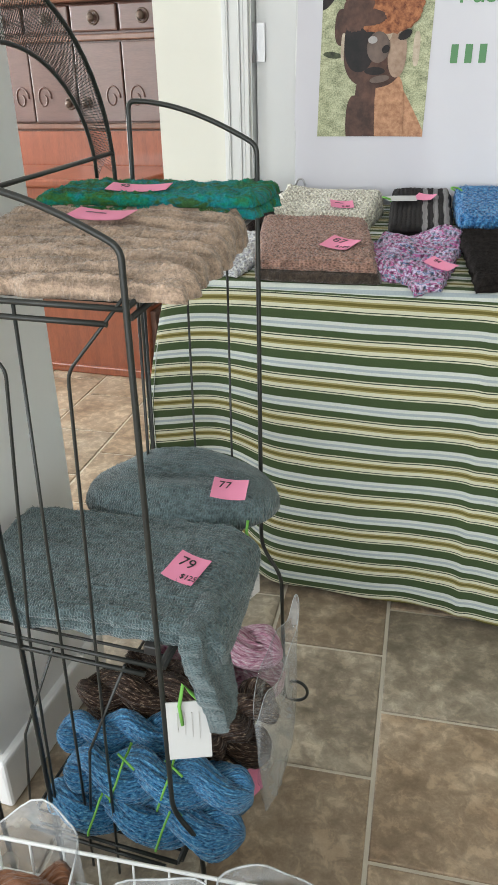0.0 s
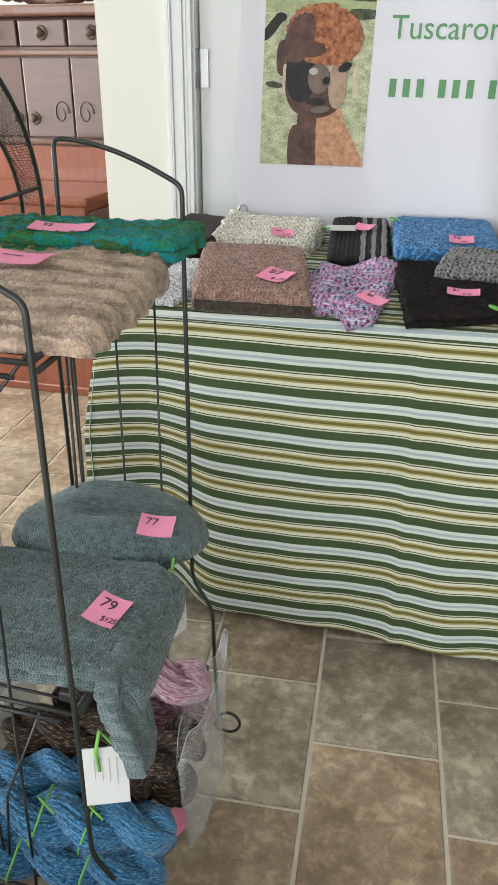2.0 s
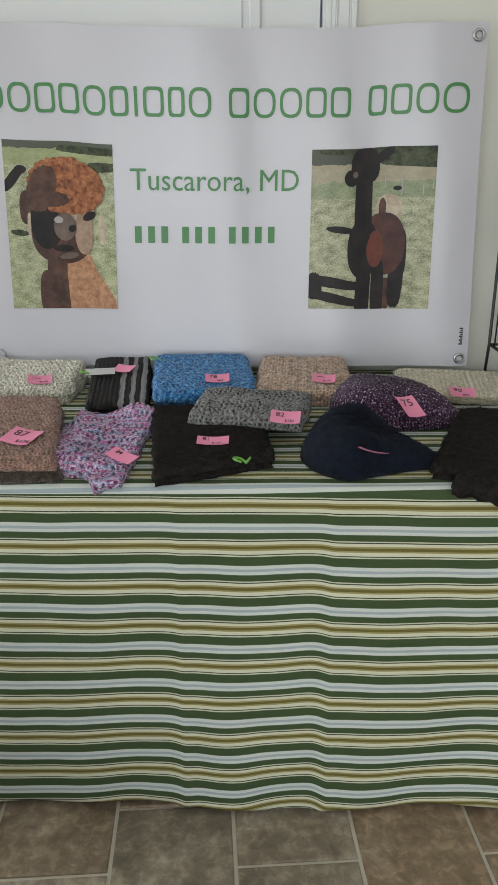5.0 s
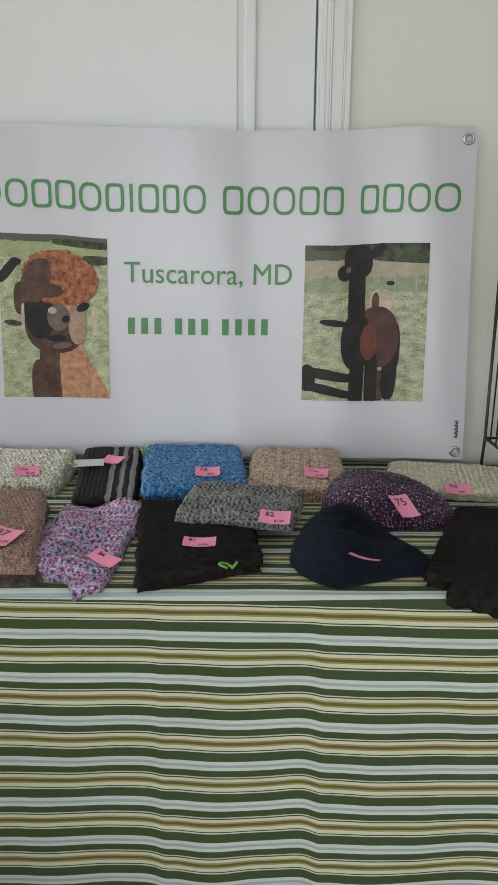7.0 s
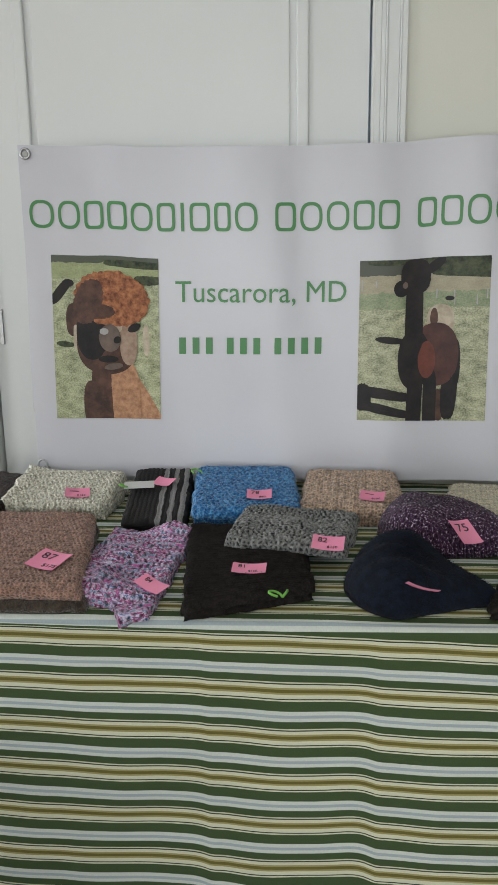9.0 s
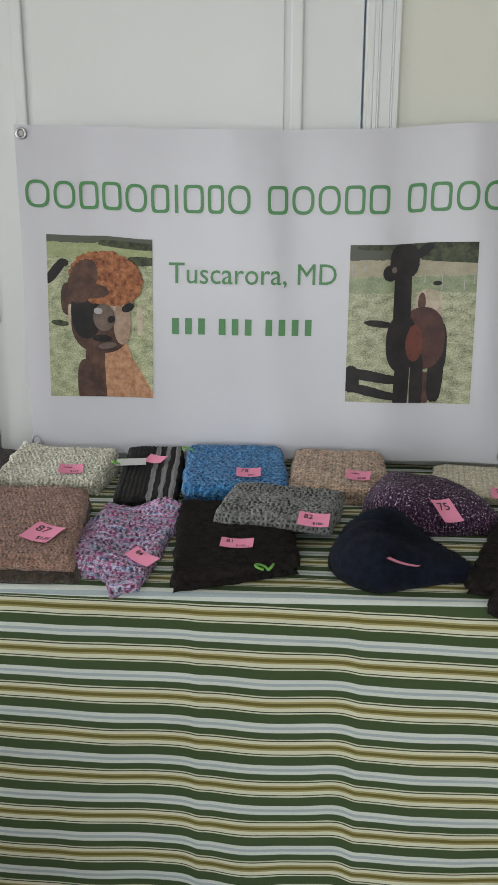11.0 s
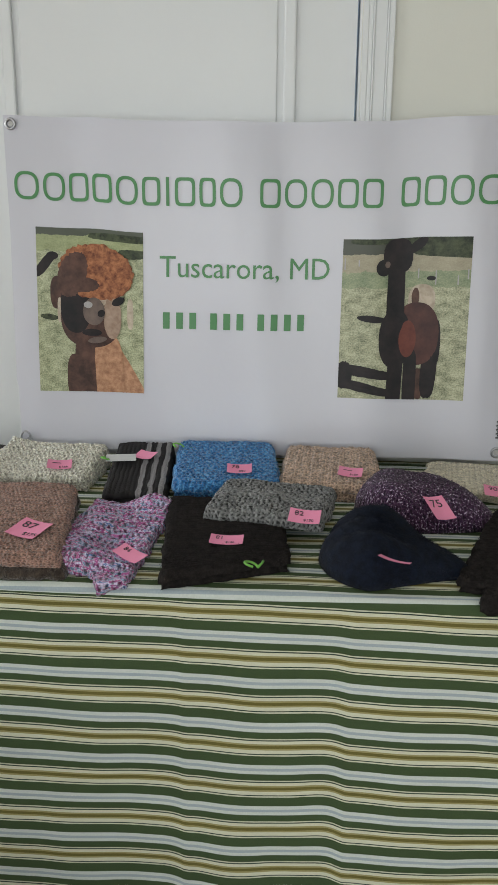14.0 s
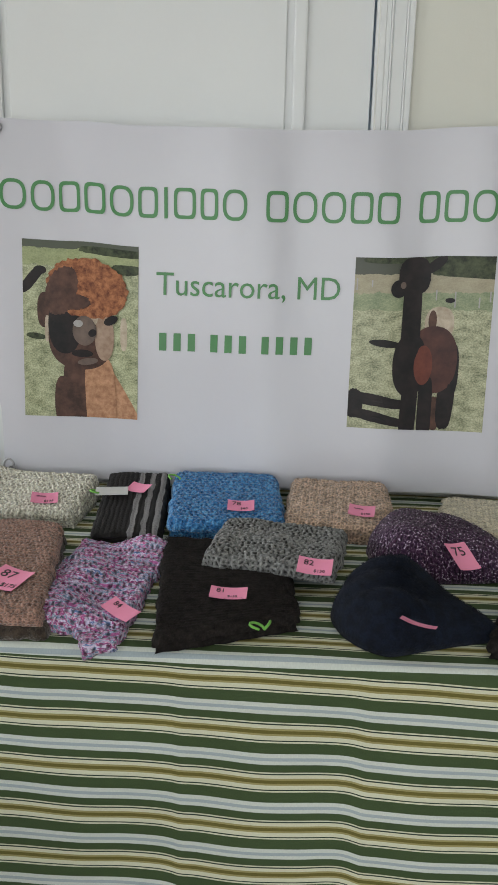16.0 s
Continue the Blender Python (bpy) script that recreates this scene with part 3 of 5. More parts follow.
def yarn_ball(name, label, x, y, z, r, mat, seed, group="yarn in the basket"):
    """A wound ball, with bands of strands lying in several directions."""
    rnd = random.Random(seed)
    dirs = [Vector((rnd.uniform(-1, 1), rnd.uniform(-1, 1), rnd.uniform(-1, 1))).normalized() for _ in range(5)]
    ob = thing(name, x, y, z, label, "yarn", group)
    bm = bmesh.new()
    uv = bm.loops.layers.uv.verify()
    bmesh.ops.create_uvsphere(bm, u_segments=72, v_segments=44, radius=1.0)
    tex = {}
    for v in bm.verts:
        p = v.co.normalized()
        best = max(range(5), key=lambda k: 1 - abs(p.dot(dirs[k])) * 1.2 + 0.25 * noise.noise(p * 2 + Vector((k * 9, 0, 0))))
        s = math.sin(p.dot(dirs[best]) * 46)
        v.co = p * r * (1 + 0.035 * s + 0.04 * noise.noise(p * 2.5))
        v.co.z = v.co.z * 0.9 + r * 0.9
        tex[v] = (0.2 * best + 0.02 * p.cross(dirs[best]).x, p.dot(dirs[best]) * 0.12)
    for f in bm.faces:
        f.smooth = True
        for lp in f.loops:
            lp[uv].uv = tex[lp.vert]
    part("wound_yarn", bm, M[mat], ob)
    return ob


def rest_height(x, y, z):
    """Height of the uppermost surface under a place a little above z."""
    dg = bpy.context.evaluated_depsgraph_get()
    best = 0.0
    for dx, dy in [(i * 0.006, j * 0.006) for i in range(-5, 6) for j in range(-3, 4)]:
        hit, p, *_ = scene.ray_cast(dg, Vector((x + dx, y + dy, z + 0.08)), Vector((0, 0, -1)))
        if hit:
            best = max(best, p.z - 0.06 * math.hypot(dx, dy))
    return best


def price_tag(x, y, z, w, d, rz, tilt, lean, words="", second="", bars=0, red=False, stand=0.0, group="price tags"):
    """A pink paper tag, slightly curled, with its handwritten number or strokes."""
    label = "pink paper price tag lying on the knitwear" if not words else "pink paper price tag marked " + words
    ob = new("price_tag")
    z = rest_height(x, y, z) + 0.003
    ob.matrix_world = pose(x, y, z, tilt, lean, rz)
    tagged(ob, label, "price tag", group)

    def curl(px, py):
        return 0.003 * (px / (w / 2)) ** 2 + 0.0015 * math.sin(py * 60) + stand * max(0, py) / d

    bm = bmesh.new()
    top, bot = [], []
    for j in range(7):
        for i in range(9):
            px, py = (i / 8 - 0.5) * w, (j / 6 - 0.5) * d
            top.append(bm.verts.new((px, py, curl(px, py) + 0.0004)))
            bot.append(bm.verts.new((px, py, curl(px, py) - 0.0002)))
    for j in range(6):
        for i in range(8):
            k = j * 9 + i
            bm.faces.new((top[k], top[k + 1], top[k + 10], top[k + 9])).smooth = True
            bm.faces.new((bot[k + 9], bot[k + 10], bot[k + 1], bot[k])).smooth = True
    part("paper", bm, M["pink_paper"], ob)

    def lay(tb, px, py):
        moved(tb, Matrix.Translation((px, py, 0)))
        for v in tb.verts:
            v.co.z = curl(v.co.x, v.co.y) + 0.0011 + v.co.z * 0.3
        return tb

    if words:
        part("handwriting", lay(flat_text(words, d * 0.46), -w * 0.34, 0.02 * d), M["ink_black"], ob)
    if second:
        part("handwriting", lay(flat_text(second, d * 0.24), -w * 0.02, -d * 0.36), M["ink_black"], ob)
    for k in range(bars):
        b2 = bmesh.new()
        box(b2, (-w * 0.3, 0.1 * d - k * 0.28 * d, 0), (w * (0.05 + 0.2 * k), 0.16 * d - k * 0.28 * d, 0.0006))
        part("stroke", lay(b2, 0, 0), M["ink_black"], ob)
    return ob

# ---------------------------------------------------------------- the room
WALL_Y, TOP = 2.43, 2.45


def wall(name, pieces, label):
    bm = bmesh.new()
    for lo, hi in pieces:
        box(bm, lo, hi)
    return tagged(part(name, bm, M["wall"]), label, "wall", "", "structure")


wall("wall_north", [((-0.705, WALL_Y, 0), (-0.43, WALL_Y + 0.13, TOP)), ((0.56, WALL_Y, 0), (2.6, WALL_Y + 0.13, TOP)), ((-0.43, WALL_Y, 2.05), (0.56, WALL_Y + 0.13, TOP))],
     "cream painted wall with a white door in it")
wall("wall_east", [((2.6, -2.4, 0), (2.72, WALL_Y + 0.13, TOP))], "cream painted side wall")
wall("wall_dining_north", [((-3.32, 4.1, 0), (-0.2, 4.22, TOP))], "cream painted wall of the next room")
wall("wall_dining_east", [((-0.32, WALL_Y + 0.13, 0), (-0.2, 4.1, TOP))], "cream painted wall of the next room")
wall("wall_west", [((-3.32, -2.4, 0), (-3.2, -1.5, TOP)), ((-3.32, 0.3, 0), (-3.2, 1.85, TOP)), ((-3.32, 3.35, 0), (-3.2, 4.1, TOP)),
                   ((-3.32, -1.5, 0), (-3.2, 0.3, 0.7)), ((-3.32, -1.5, 2.1), (-3.2, 0.3, TOP)), ((-3.32, 1.85, 0), (-3.2, 3.35, 0.7)), ((-3.32, 1.85, 2.1), (-3.2, 3.35, TOP))],
     "cream painted wall with two assumed window openings, out of view")
wall("wall_south", [((-3.32, -2.52, 0), (-1.8, -2.4, TOP)), ((2.2, -2.52, 0), (2.72, -2.4, TOP)), ((-1.8, -2.52, 0), (2.2, -2.4, 0.15)), ((-1.8, -2.52, 2.05), (2.2, -2.4, TOP))],
     "cream painted wall with a wide assumed window opening, out of view")
tagged(part("ceiling", boxed((-3.32, -2.52, TOP), (2.72, 4.22, TOP + 0.1)), M["ceiling"]), "plain white ceiling", "ceiling", "", "structure")

# the square white post that the rack leans against, with its plinth
post = thing("wall_post", -0.51, 1.14, 0, "white painted square post beside the wire rack", "post", "", "structure")
part("shaft", boxed((-0.11, -0.155, 0.0), (0.085, 0.155, TOP), 0.004), M["post"], post)
part("plinth", boxed((-0.125, -0.17, 0.0), (0.10, 0.17, 0.10), 0.006), M["post"], post)

# door, casing and hinge
door = thing("door_1", -0.426, WALL_Y, 0, "white panelled interior door, shut, behind a banner", "door", "", "structure")
bm = boxed((0.004, 0.03, 0.012), (0.977, 0.07, 2.03), 0.002)
part("slab", bm, M["white"], door)


def panel(x0, x1, z0, z1):
    """A moulded frame with a raised field on the door."""
    bm = bmesh.new()
    for a, b in (((x0, 0.018, z0), (x0 + 0.03, 0.031, z1)), ((x1 - 0.03, 0.018, z0), (x1, 0.031, z1)), ((x0 + 0.03, 0.018, z0), (x1 - 0.03, 0.031, z0 + 0.03)), ((x0 + 0.03, 0.018, z1 - 0.03), (x1 - 0.03, 0.031, z1))):
        box(bm, a, b, 0.005)
    box(bm, (x0 + 0.045, 0.024, z0 + 0.045), (x1 - 0.045, 0.031, z1 - 0.045), 0.003)
    part("moulded_panel", bm, M["white"], door)


panel(0.115, 0.835, 1.08, 1.99)
panel(0.115, 0.835, 0.15, 0.95)
for hz in (0.25, 1.165, 1.8):
    hb = tubes([[(-0.002, 0.012, hz - 0.048), (-0.002, 0.012, hz + 0.048)]], 0.0075, 12)
    box(hb, (0.0, 0.022, hz - 0.046), (0.03, 0.0295, hz + 0.046))
    part("hinge", hb, M["steel"], door, "brushed steel hinge")


def casing(name, x0, x1, inner):
    """Moulded upright trim beside the door, thicker towards the wall."""
    bm = bmesh.new()
    s = 1 if inner > 0 else -1
    edges = [0.0, 0.18, 0.24, 0.62, 0.68, 0.82, 1.0]
    proud = [0.020, 0.020, 0.014, 0.017, 0.012, 0.012]
    for k in range(6):
        a, b = edges[k], edges[k + 1]
        if s > 0:
            box(bm, (x0 + (x1 - x0) * a, WALL_Y - proud[k], 0), (x0 + (x1 - x0) * b, WALL_Y + 0.002, 2.1), 0.002)
        else:
            box(bm, (x1 - (x1 - x0) * b, WALL_Y - proud[k], 0), (x1 - (x1 - x0) * a, WALL_Y + 0.002, 2.1), 0.002)
    return tagged(part(name, bm, M["white"]), "white moulded door casing", "trim", "", "structure")


casing("trim_door_left", -0.503, -0.432, 1)
casing("trim_door_right", 0.562, 0.634, -1)
tagged(part("trim_door_head", boxed((-0.503, WALL_Y - 0.018, 2.1), (0.634, WALL_Y + 0.002, 2.175), 0.003), M["white"]), "white moulded door head casing", "trim", "", "structure")
jb = bmesh.new()
box(jb, (-0.4315, WALL_Y + 0.001, 0), (-0.4265, WALL_Y + 0.13, 2.05))
box(jb, (0.5555, WALL_Y + 0.001, 0), (0.5605, WALL_Y + 0.13, 2.05))
tagged(part("trim_jamb", jb, M["white"]), "white door jambs", "trim", "", "structure")
bb = bmesh.new()
box(bb, (0.636, WALL_Y - 0.014, 0), (2.6, WALL_Y + 0.001, 0.10), 0.003)
box(bb, (-0.705, WALL_Y - 0.014, 0), (-0.505, WALL_Y + 0.001, 0.10), 0.003)
tagged(part("baseboard", bb, M["white"]), "white painted baseboard", "baseboard", "", "structure")

# ---------------------------------------------------------------- the next room: sideboard and chest
sb = thing("sideboard", -1.55, 3.3, 0, "dark walnut sideboard with drawers, doors and round brass pulls", "sideboard")
part("carcass", boxed((-0.75, 0.02, 0.0), (0.75, 0.5, 1.36), 0.006), M["walnut"], sb)
part("top", boxed((-0.78, -0.03, 1.36), (0.78, 0.52, 1.40), 0.01), M["walnut_edge"], sb)
part("moulding", boxed((-0.76, 0.0, 1.225), (0.76, 0.03, 1.25), 0.006), M["walnut_edge"], sb)
part("moulding", boxed((-0.76, 0.0, 0.90), (0.76, 0.03, 0.925), 0.006), M["walnut_edge"], sb)
part("carved_crest", tubes([[(-0.7 + 0.014 * k, 0.1, 1.415 + 0.035 * abs(math.sin(k * math.pi / 33)) + 0.004 * math.sin(k * 1.7)) for k in range(101)]], 0.026, 8), M["walnut"], sb, "carved dark crest rail")
for k in range(7):
    x0 = -0.74 + k * 0.212
    dr = part("drawer", boxed((x0, -0.006, 1.258), (x0 + 0.2, 0.02, 1.352), 0.006), M["walnut"], sb)
    pull = smooth(bmesh.new())
    bmesh.ops.create_uvsphere(pull, u_segments=14, v_segments=8, radius=0.016, matrix=Matrix.Translation((x0 + 0.10, -0.024, 1.305)))
    tube(pull, [(x0 + 0.10 + 0.023 * math.cos(a / 3), -0.009, 1.305 + 0.023 * math.sin(a / 3)) for a in range(19)], 0.004, 6, True)
    part("pull", pull, M["brass"], dr, "round brass pull")
for k in range(7):
    x0 = -0.74 + k * 0.212
    dd = part("cabinet_door", boxed((x0, -0.004, 0.93), (x0 + 0.206, 0.02, 1.22), 0.004), M["walnut"], sb)
    pull = bmesh.new()
    px = x0 + (0.17 if k % 2 else 0.036)
    bmesh.ops.create_uvsphere(pull, u_segments=14, v_segments=8, radius=0.014, matrix=Matrix.Translation((px, -0.02, 1.0)))
    tube(pull, [(px + 0.021 * math.cos(a / 3), -0.007, 1.0 + 0.021 * math.sin(a / 3)) for a in range(19)], 0.004, 6, True)
    part("pull", pull, M["brass"], dd, "round brass pull")
    cx = x0 + (0.05 if k % 2 else 0.155)
    part("carving", tubes([[(cx + 0.035 * math.cos(a * 0.35) * (1 - a / 30), -0.006, 1.02 + 0.05 * math.sin(a * 0.35) * (1 - a / 30)) for a in range(22)]], 0.0035, 6), M["walnut"], dd)
# reddish wood below the doors, with red light on it put in the colour
part("lower_panel", boxed((-0.74, -0.002, 0.05), (0.74, 0.02, 0.895), 0.004), M["mahogany"], sb)

ch = thing("chest_of_drawers", -1.5, 2.84, 0, "red mahogany chest of drawers standing on the tiled floor", "chest")
part("carcass", boxed((-0.5, 0.0, 0.03), (0.505, 0.42, 0.73), 0.006), M["mahogany"], ch)
part("top", boxed((-0.52, -0.02, 0.73), (0.525, 0.44, 0.762), 0.01), M["mahogany"], ch)
part("base_moulding", boxed((-0.51, -0.014, 0.0), (0.515, 0.43, 0.035), 0.006), M["mahogany"], ch)
part("side_moulding", boxed((-0.505, -0.012, 0.295), (0.51, 0.01, 0.312), 0.004), M["walnut_edge"], ch)
part("side_recess", boxed((-0.49, -0.004, 0.315), (0.495, 0.006, 0.385), 0.002), M["walnut"], ch)
for k, (z0, z1) in enumerate(((0.06, 0.27), (0.29, 0.50), (0.52, 0.71))):
    d2 = part("drawer", boxed((0.5, 0.03, z0), (0.525, 0.39, z1), 0.006), M["walnut"], ch)
    pb = bmesh.new()
    bmesh.ops.create_uvsphere(pb, u_segments=12, v_segments=8, radius=0.016, matrix=Matrix.Translation((0.54, 0.2, (z0 + z1) / 2)))
    part("pull", smooth(pb), M["brass"], d2)

# ---------------------------------------------------------------- table and cloth
TX0, TX1, TY0, TY1, TZ = -0.362, 1.38, 1.675, 2.405, 0.722
table = thing("folding_table", (TX0 + TX1) / 2, (TY0 + TY1) / 2, 0, "grey folding table hidden under a striped cloth", "table")
hw, hd = (TX1 - TX0) / 2 - 0.006, (TY1 - TY0) / 2 - 0.006
top_bm = boxed((-hw, -hd, 0.68), (hw, hd, TZ - 0.006), 0.008)
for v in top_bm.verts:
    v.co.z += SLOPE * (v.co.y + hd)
part("tabletop", top_bm, M["laminate"], table)
for sx in (-1, 1):
    for sy in (-1, 1):
        lx, ly = sx * (hw - 0.16), sy * (hd - 0.08)
        leg = part("leg", tubes([[(lx, ly, 0.02), (lx, ly, 0.68)]], 0.014, 12), M["wire"], table)
        part("rubber_foot", tubes([[(lx, ly, 0.0), (lx, ly, 0.035)]], 0.018, 12), M["black_plastic"], leg)


def build_cloth():
    """Cloth over the table: flat on top, rounded over the front edge, hanging in shallow folds to the floor."""
    bm = bmesh.new()
    uv = bm.loops.layers.uv.verify()
    nx, nt, nd = 190, 30, 110
    drop = 0.705
    xs = [TX0 - 0.012 + (TX1 - TX0 + 0.024) * i / nx for i in range(nx + 1)]
    rows = []
    for j in range(nt + 1):
        y = TY1 + (TY0 + 0.012 - TY1) * j / nt
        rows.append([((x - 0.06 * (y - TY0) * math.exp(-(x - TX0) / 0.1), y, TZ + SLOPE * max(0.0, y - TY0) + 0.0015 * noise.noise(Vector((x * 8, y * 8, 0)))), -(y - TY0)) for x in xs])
    for j in range(1, 7):
        a = j / 6 * math.pi / 2
        rows.append([((x, TY0 + 0.012 - 0.012 * math.sin(a), TZ - 0.012 + 0.012 * math.cos(a)), 0.012 * a / 1.57 - 0.012) for x in xs])
    for j in range(1, nd + 1):
        q = j / nd
        row = []
        for x in xs:
            g = q ** 1.15
            swing = -0.022 * g
            swing += 0.010 * g * math.sin(x * 9.0 + 0.8) + 0.006 * g * math.sin(x * 23 + 2.2 + q)
            swing += 0.004 * noise.noise(Vector((x * 9, q * 4, 2)))
            swing += 0.112 * max(0.0, q - 0.075) ** 0.75 * math.exp(-((x + 0.27) / 0.085) ** 2)
            swing += 0.05 * g * math.exp(-((x + 0.46) / 0.05) ** 2) * 0.3
            swing -= 0.007 * g * math.exp(-((x - 0.54) / 0.018) ** 2)
            swing -= 0.006 * g * math.exp(-((x - 0.255) / 0.02) ** 2)
            lift = 0.010 * g * noise.noise(Vector((x * 5, 7, 0)))
            z = TZ - 0.012 - (drop - 0.012) * q + lift + 0.02 * g * math.exp(-((x + 0.33) / 0.12) ** 2)
            warp = 0.005 * g * math.sin(x * 7 + 1.0) + 0.004 * g * math.sin(x * 17 + 3 * q) + 0.005 * g * noise.noise(Vector((x * 12, q * 2, 5)))
            deep = q ** 0.5
            warp += 0.011 * deep * (1 / (1 + math.exp(-(x - 0.54) / 0.006)) - 0.5) * math.exp(-abs(x - 0.54) / 0.2)
            warp += 0.009 * deep * math.exp(-((x - 0.72) / 0.14) ** 2)
            warp += 0.006 * deep * (1 / (1 + math.exp(-(x - 0.255) / 0.004)) - 0.5) * math.exp(-abs(x - 0.255) / 0.1)
            warp += 0.022 * (x - 0.35) * (1 - g) + 0.022 * math.exp(-(x - TX0) / 0.045) * math.exp(-3 * q)
            pull = 0.012 * g * math.exp(-(x - TX0) / 0.05) + 0.062 * min(1.0, q / 0.42) ** 0.7 * math.exp(-(x - TX0) / 0.09)
            row.append(((x - pull, TY0 + swing, z), (drop - 0.012) * q + 0.007 - warp))
        rows.append(row)
    verts = [[bm.verts.new(p) for p, _ in row] for row in rows]
    for j in range(len(rows) - 1):
        for i in range(nx):
            quad = ((j, i), (j + 1, i), (j + 1, i + 1), (j, i + 1))
            f = bm.faces.new([verts[a][b] for a, b in quad])
            f.smooth = True
            for lp, (a, b) in zip(f.loops, quad):
                lp[uv].uv = (xs[b], rows[a][b][1] + 0.016 + 0.018 * (xs[b] - 0.3))
    # the end that hangs at the table's short side
    ends = []
    for j in range(0, 41):
        q = j / 40
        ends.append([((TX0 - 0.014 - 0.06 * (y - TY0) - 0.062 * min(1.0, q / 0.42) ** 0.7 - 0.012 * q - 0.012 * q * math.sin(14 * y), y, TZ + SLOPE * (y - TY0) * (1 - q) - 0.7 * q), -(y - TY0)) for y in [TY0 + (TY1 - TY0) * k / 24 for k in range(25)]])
    ev = [[bm.verts.new(p) for p, _ in row] for row in ends]
    for j in range(40):
        for i in range(24):
            quad = ((j, i), (j, i + 1), (j + 1, i + 1), (j + 1, i))
            f = bm.faces.new([ev[a][b] for a, b in quad])
            f.smooth = True
            for lp, (a, b) in zip(f.loops, quad):
                lp[uv].uv = (a * 0.02, ends[a][b][1])
    ob = part("tablecloth", bm, M["cloth"])
    sol = ob.modifiers.new("thickness", "SOLIDIFY")
    sol.thickness, sol.offset = 0.0012, -1
    return tagged(ob, "green, white and olive striped cotton tablecloth hanging to the floor", "tablecloth")


build_cloth()

# ---------------------------------------------------------------- banner
BX0, BX1, BZ0, BZ1, BY = -0.284, 0.945, 0.79, 1.588, 2.35


def vinyl_y(x, z):
    """Where the slack sheet hangs: soft upright waves and a slight belly."""
    return (BY + 0.0055 * math.sin((x - BX0) * 9 + 0.6) * (0.4 + (z - BZ0)) + 0.0042 * math.sin((x - BX0) * 23 + z * 3)
            + 0.0012 * noise.noise(Vector((x * 14, 3, z * 2.5)))
            - 0.010 * math.exp(-((z - BZ0) / 0.14) ** 2) * (0.6 + 0.4 * math.sin(x * 6)))


def sagged(x, z):
    """The sheet hangs from its corners: its upper part droops between them and is drawn in a little."""
    k = min(1.0, max(0.0, (z - 0.93) / 0.40))
    e = (x - 0.30) / 0.53
    nodes = ((-0.30, 0.009), (-0.10, 0.003), (0.05, -0.007), (0.35, -0.012), (0.60, -0.012), (0.75, -0.005), (1.0, -0.003))
    drop = nodes[-1][1]
    for (xa, za), (xb, zb) in zip(nodes, nodes[1:]):
        if x < xb:
            q = min(1.0, max(0.0, (x - xa) / (xb - xa)))
            drop = za + (zb - za) * q * q * (3 - 2 * q)
            break
    return x + k * (0.007 - 0.012 * max(0.0, e)) - (1 - k) * 0.004 * max(0.0, -e), z + k * drop + 0.0025 * (1 - k)


def on_vinyl(bm, proud):
    """Lays flat geometry, drawn in x and z with its thickness in y, on the sheet."""
    for v in bm.verts:
        v.co.x, v.co.z = sagged(v.co.x, v.co.z)
        v.co.y = vinyl_y(v.co.x, v.co.z) - proud + v.co.y
    return bm


banner = thing("banner", 0, 0, 0, "white vinyl banner with green print and two photographs", "banner")
bm = bmesh.new()
nx, nz = 120, 60
vs = []
for j in range(nz + 1):
    for i in range(nx + 1):
        x, z = BX0 + (BX1 - BX0) * i / nx, BZ0 + (BZ1 - BZ0) * j / nz
        x -= 0.012 * (j / nz) * max(0.0, (x - 0.5) / 0.445)
        if j > nz * 0.2:
            x, z = sagged(x, z)
        vs.append(bm.verts.new((x, vinyl_y(x, z), z)))
for j in range(nz):
    for i in range(nx):
        k = j * (nx + 1) + i
        bm.faces.new((vs[k], vs[k + 1], vs[k + nx + 2], vs[k + nx + 1])).smooth = True
sheet = part("sheet", bm, M["vinyl"], banner)
for gx, gz in ((BX0 + 0.018, BZ1 - 0.02), (BX1 - 0.034, BZ1 - 0.027), (BX0 + 0.02, BZ0 + 0.012), (BX1 - 0.022, BZ0 + 0.022)):
    if gz > 1.2:
        gx, gz = sagged(gx, gz)
    gm = bmesh.new()
    gy = vinyl_y(gx, gz) - 0.0035
    tube(gm, [(gx + 0.011 * math.cos(2 * math.pi * a / 20), gy, gz + 0.011 * math.sin(2 * math.pi * a / 20)) for a in range(20)], 0.0032, 8, True)
    part("grommet", gm, M["steel"], banner, "nickel grommet")
    hm = bmesh.new()
    bmesh.ops.create_circle(hm, cap_ends=True, segments=20, radius=0.006, matrix=Matrix.Translation((gx, gy + 0.0005, gz)) @ Matrix.Rotation(math.pi / 2, 4, "X"))
    part("grommet_hole", hm, M["laminate"], banner)
for hx in (BX0 + 0.02,):
    part("hook", tubes([[(hx + 0.012 * math.cos(a / 4), BY - 0.022, BZ0 + 0.03 + 0.016 * math.sin(a / 4)) for a in range(26)]], 0.0028, 6), M["steel"], banner, "steel ring")


def sheet_patch(x0, x1, z0, z1, keep=lambda u, v: True, n=(40, 56)):
    bm = bmesh.new()
    uv = bm.loops.layers.uv.verify()
    for j in range(n[1]):
        for i in range(n[0]):
            u0, u1, v0, v1 = i / n[0], (i + 1) / n[0], j / n[1], (j + 1) / n[1]
            if keep((u0 + u1) / 2, (v0 + v1) / 2):
                quad = [(u0, v0), (u1, v0), (u1, v1), (u0, v1)]
                f = bm.faces.new([bm.verts.new((x0 + (x1 - x0) * a, 0, z0 + (z1 - z0) * b)) for a, b in quad])
                for lp, q in zip(f.loops, quad):
                    lp[uv].uv = q
    bmesh.ops.remove_doubles(bm, verts=bm.verts, dist=1e-5)
    return bm


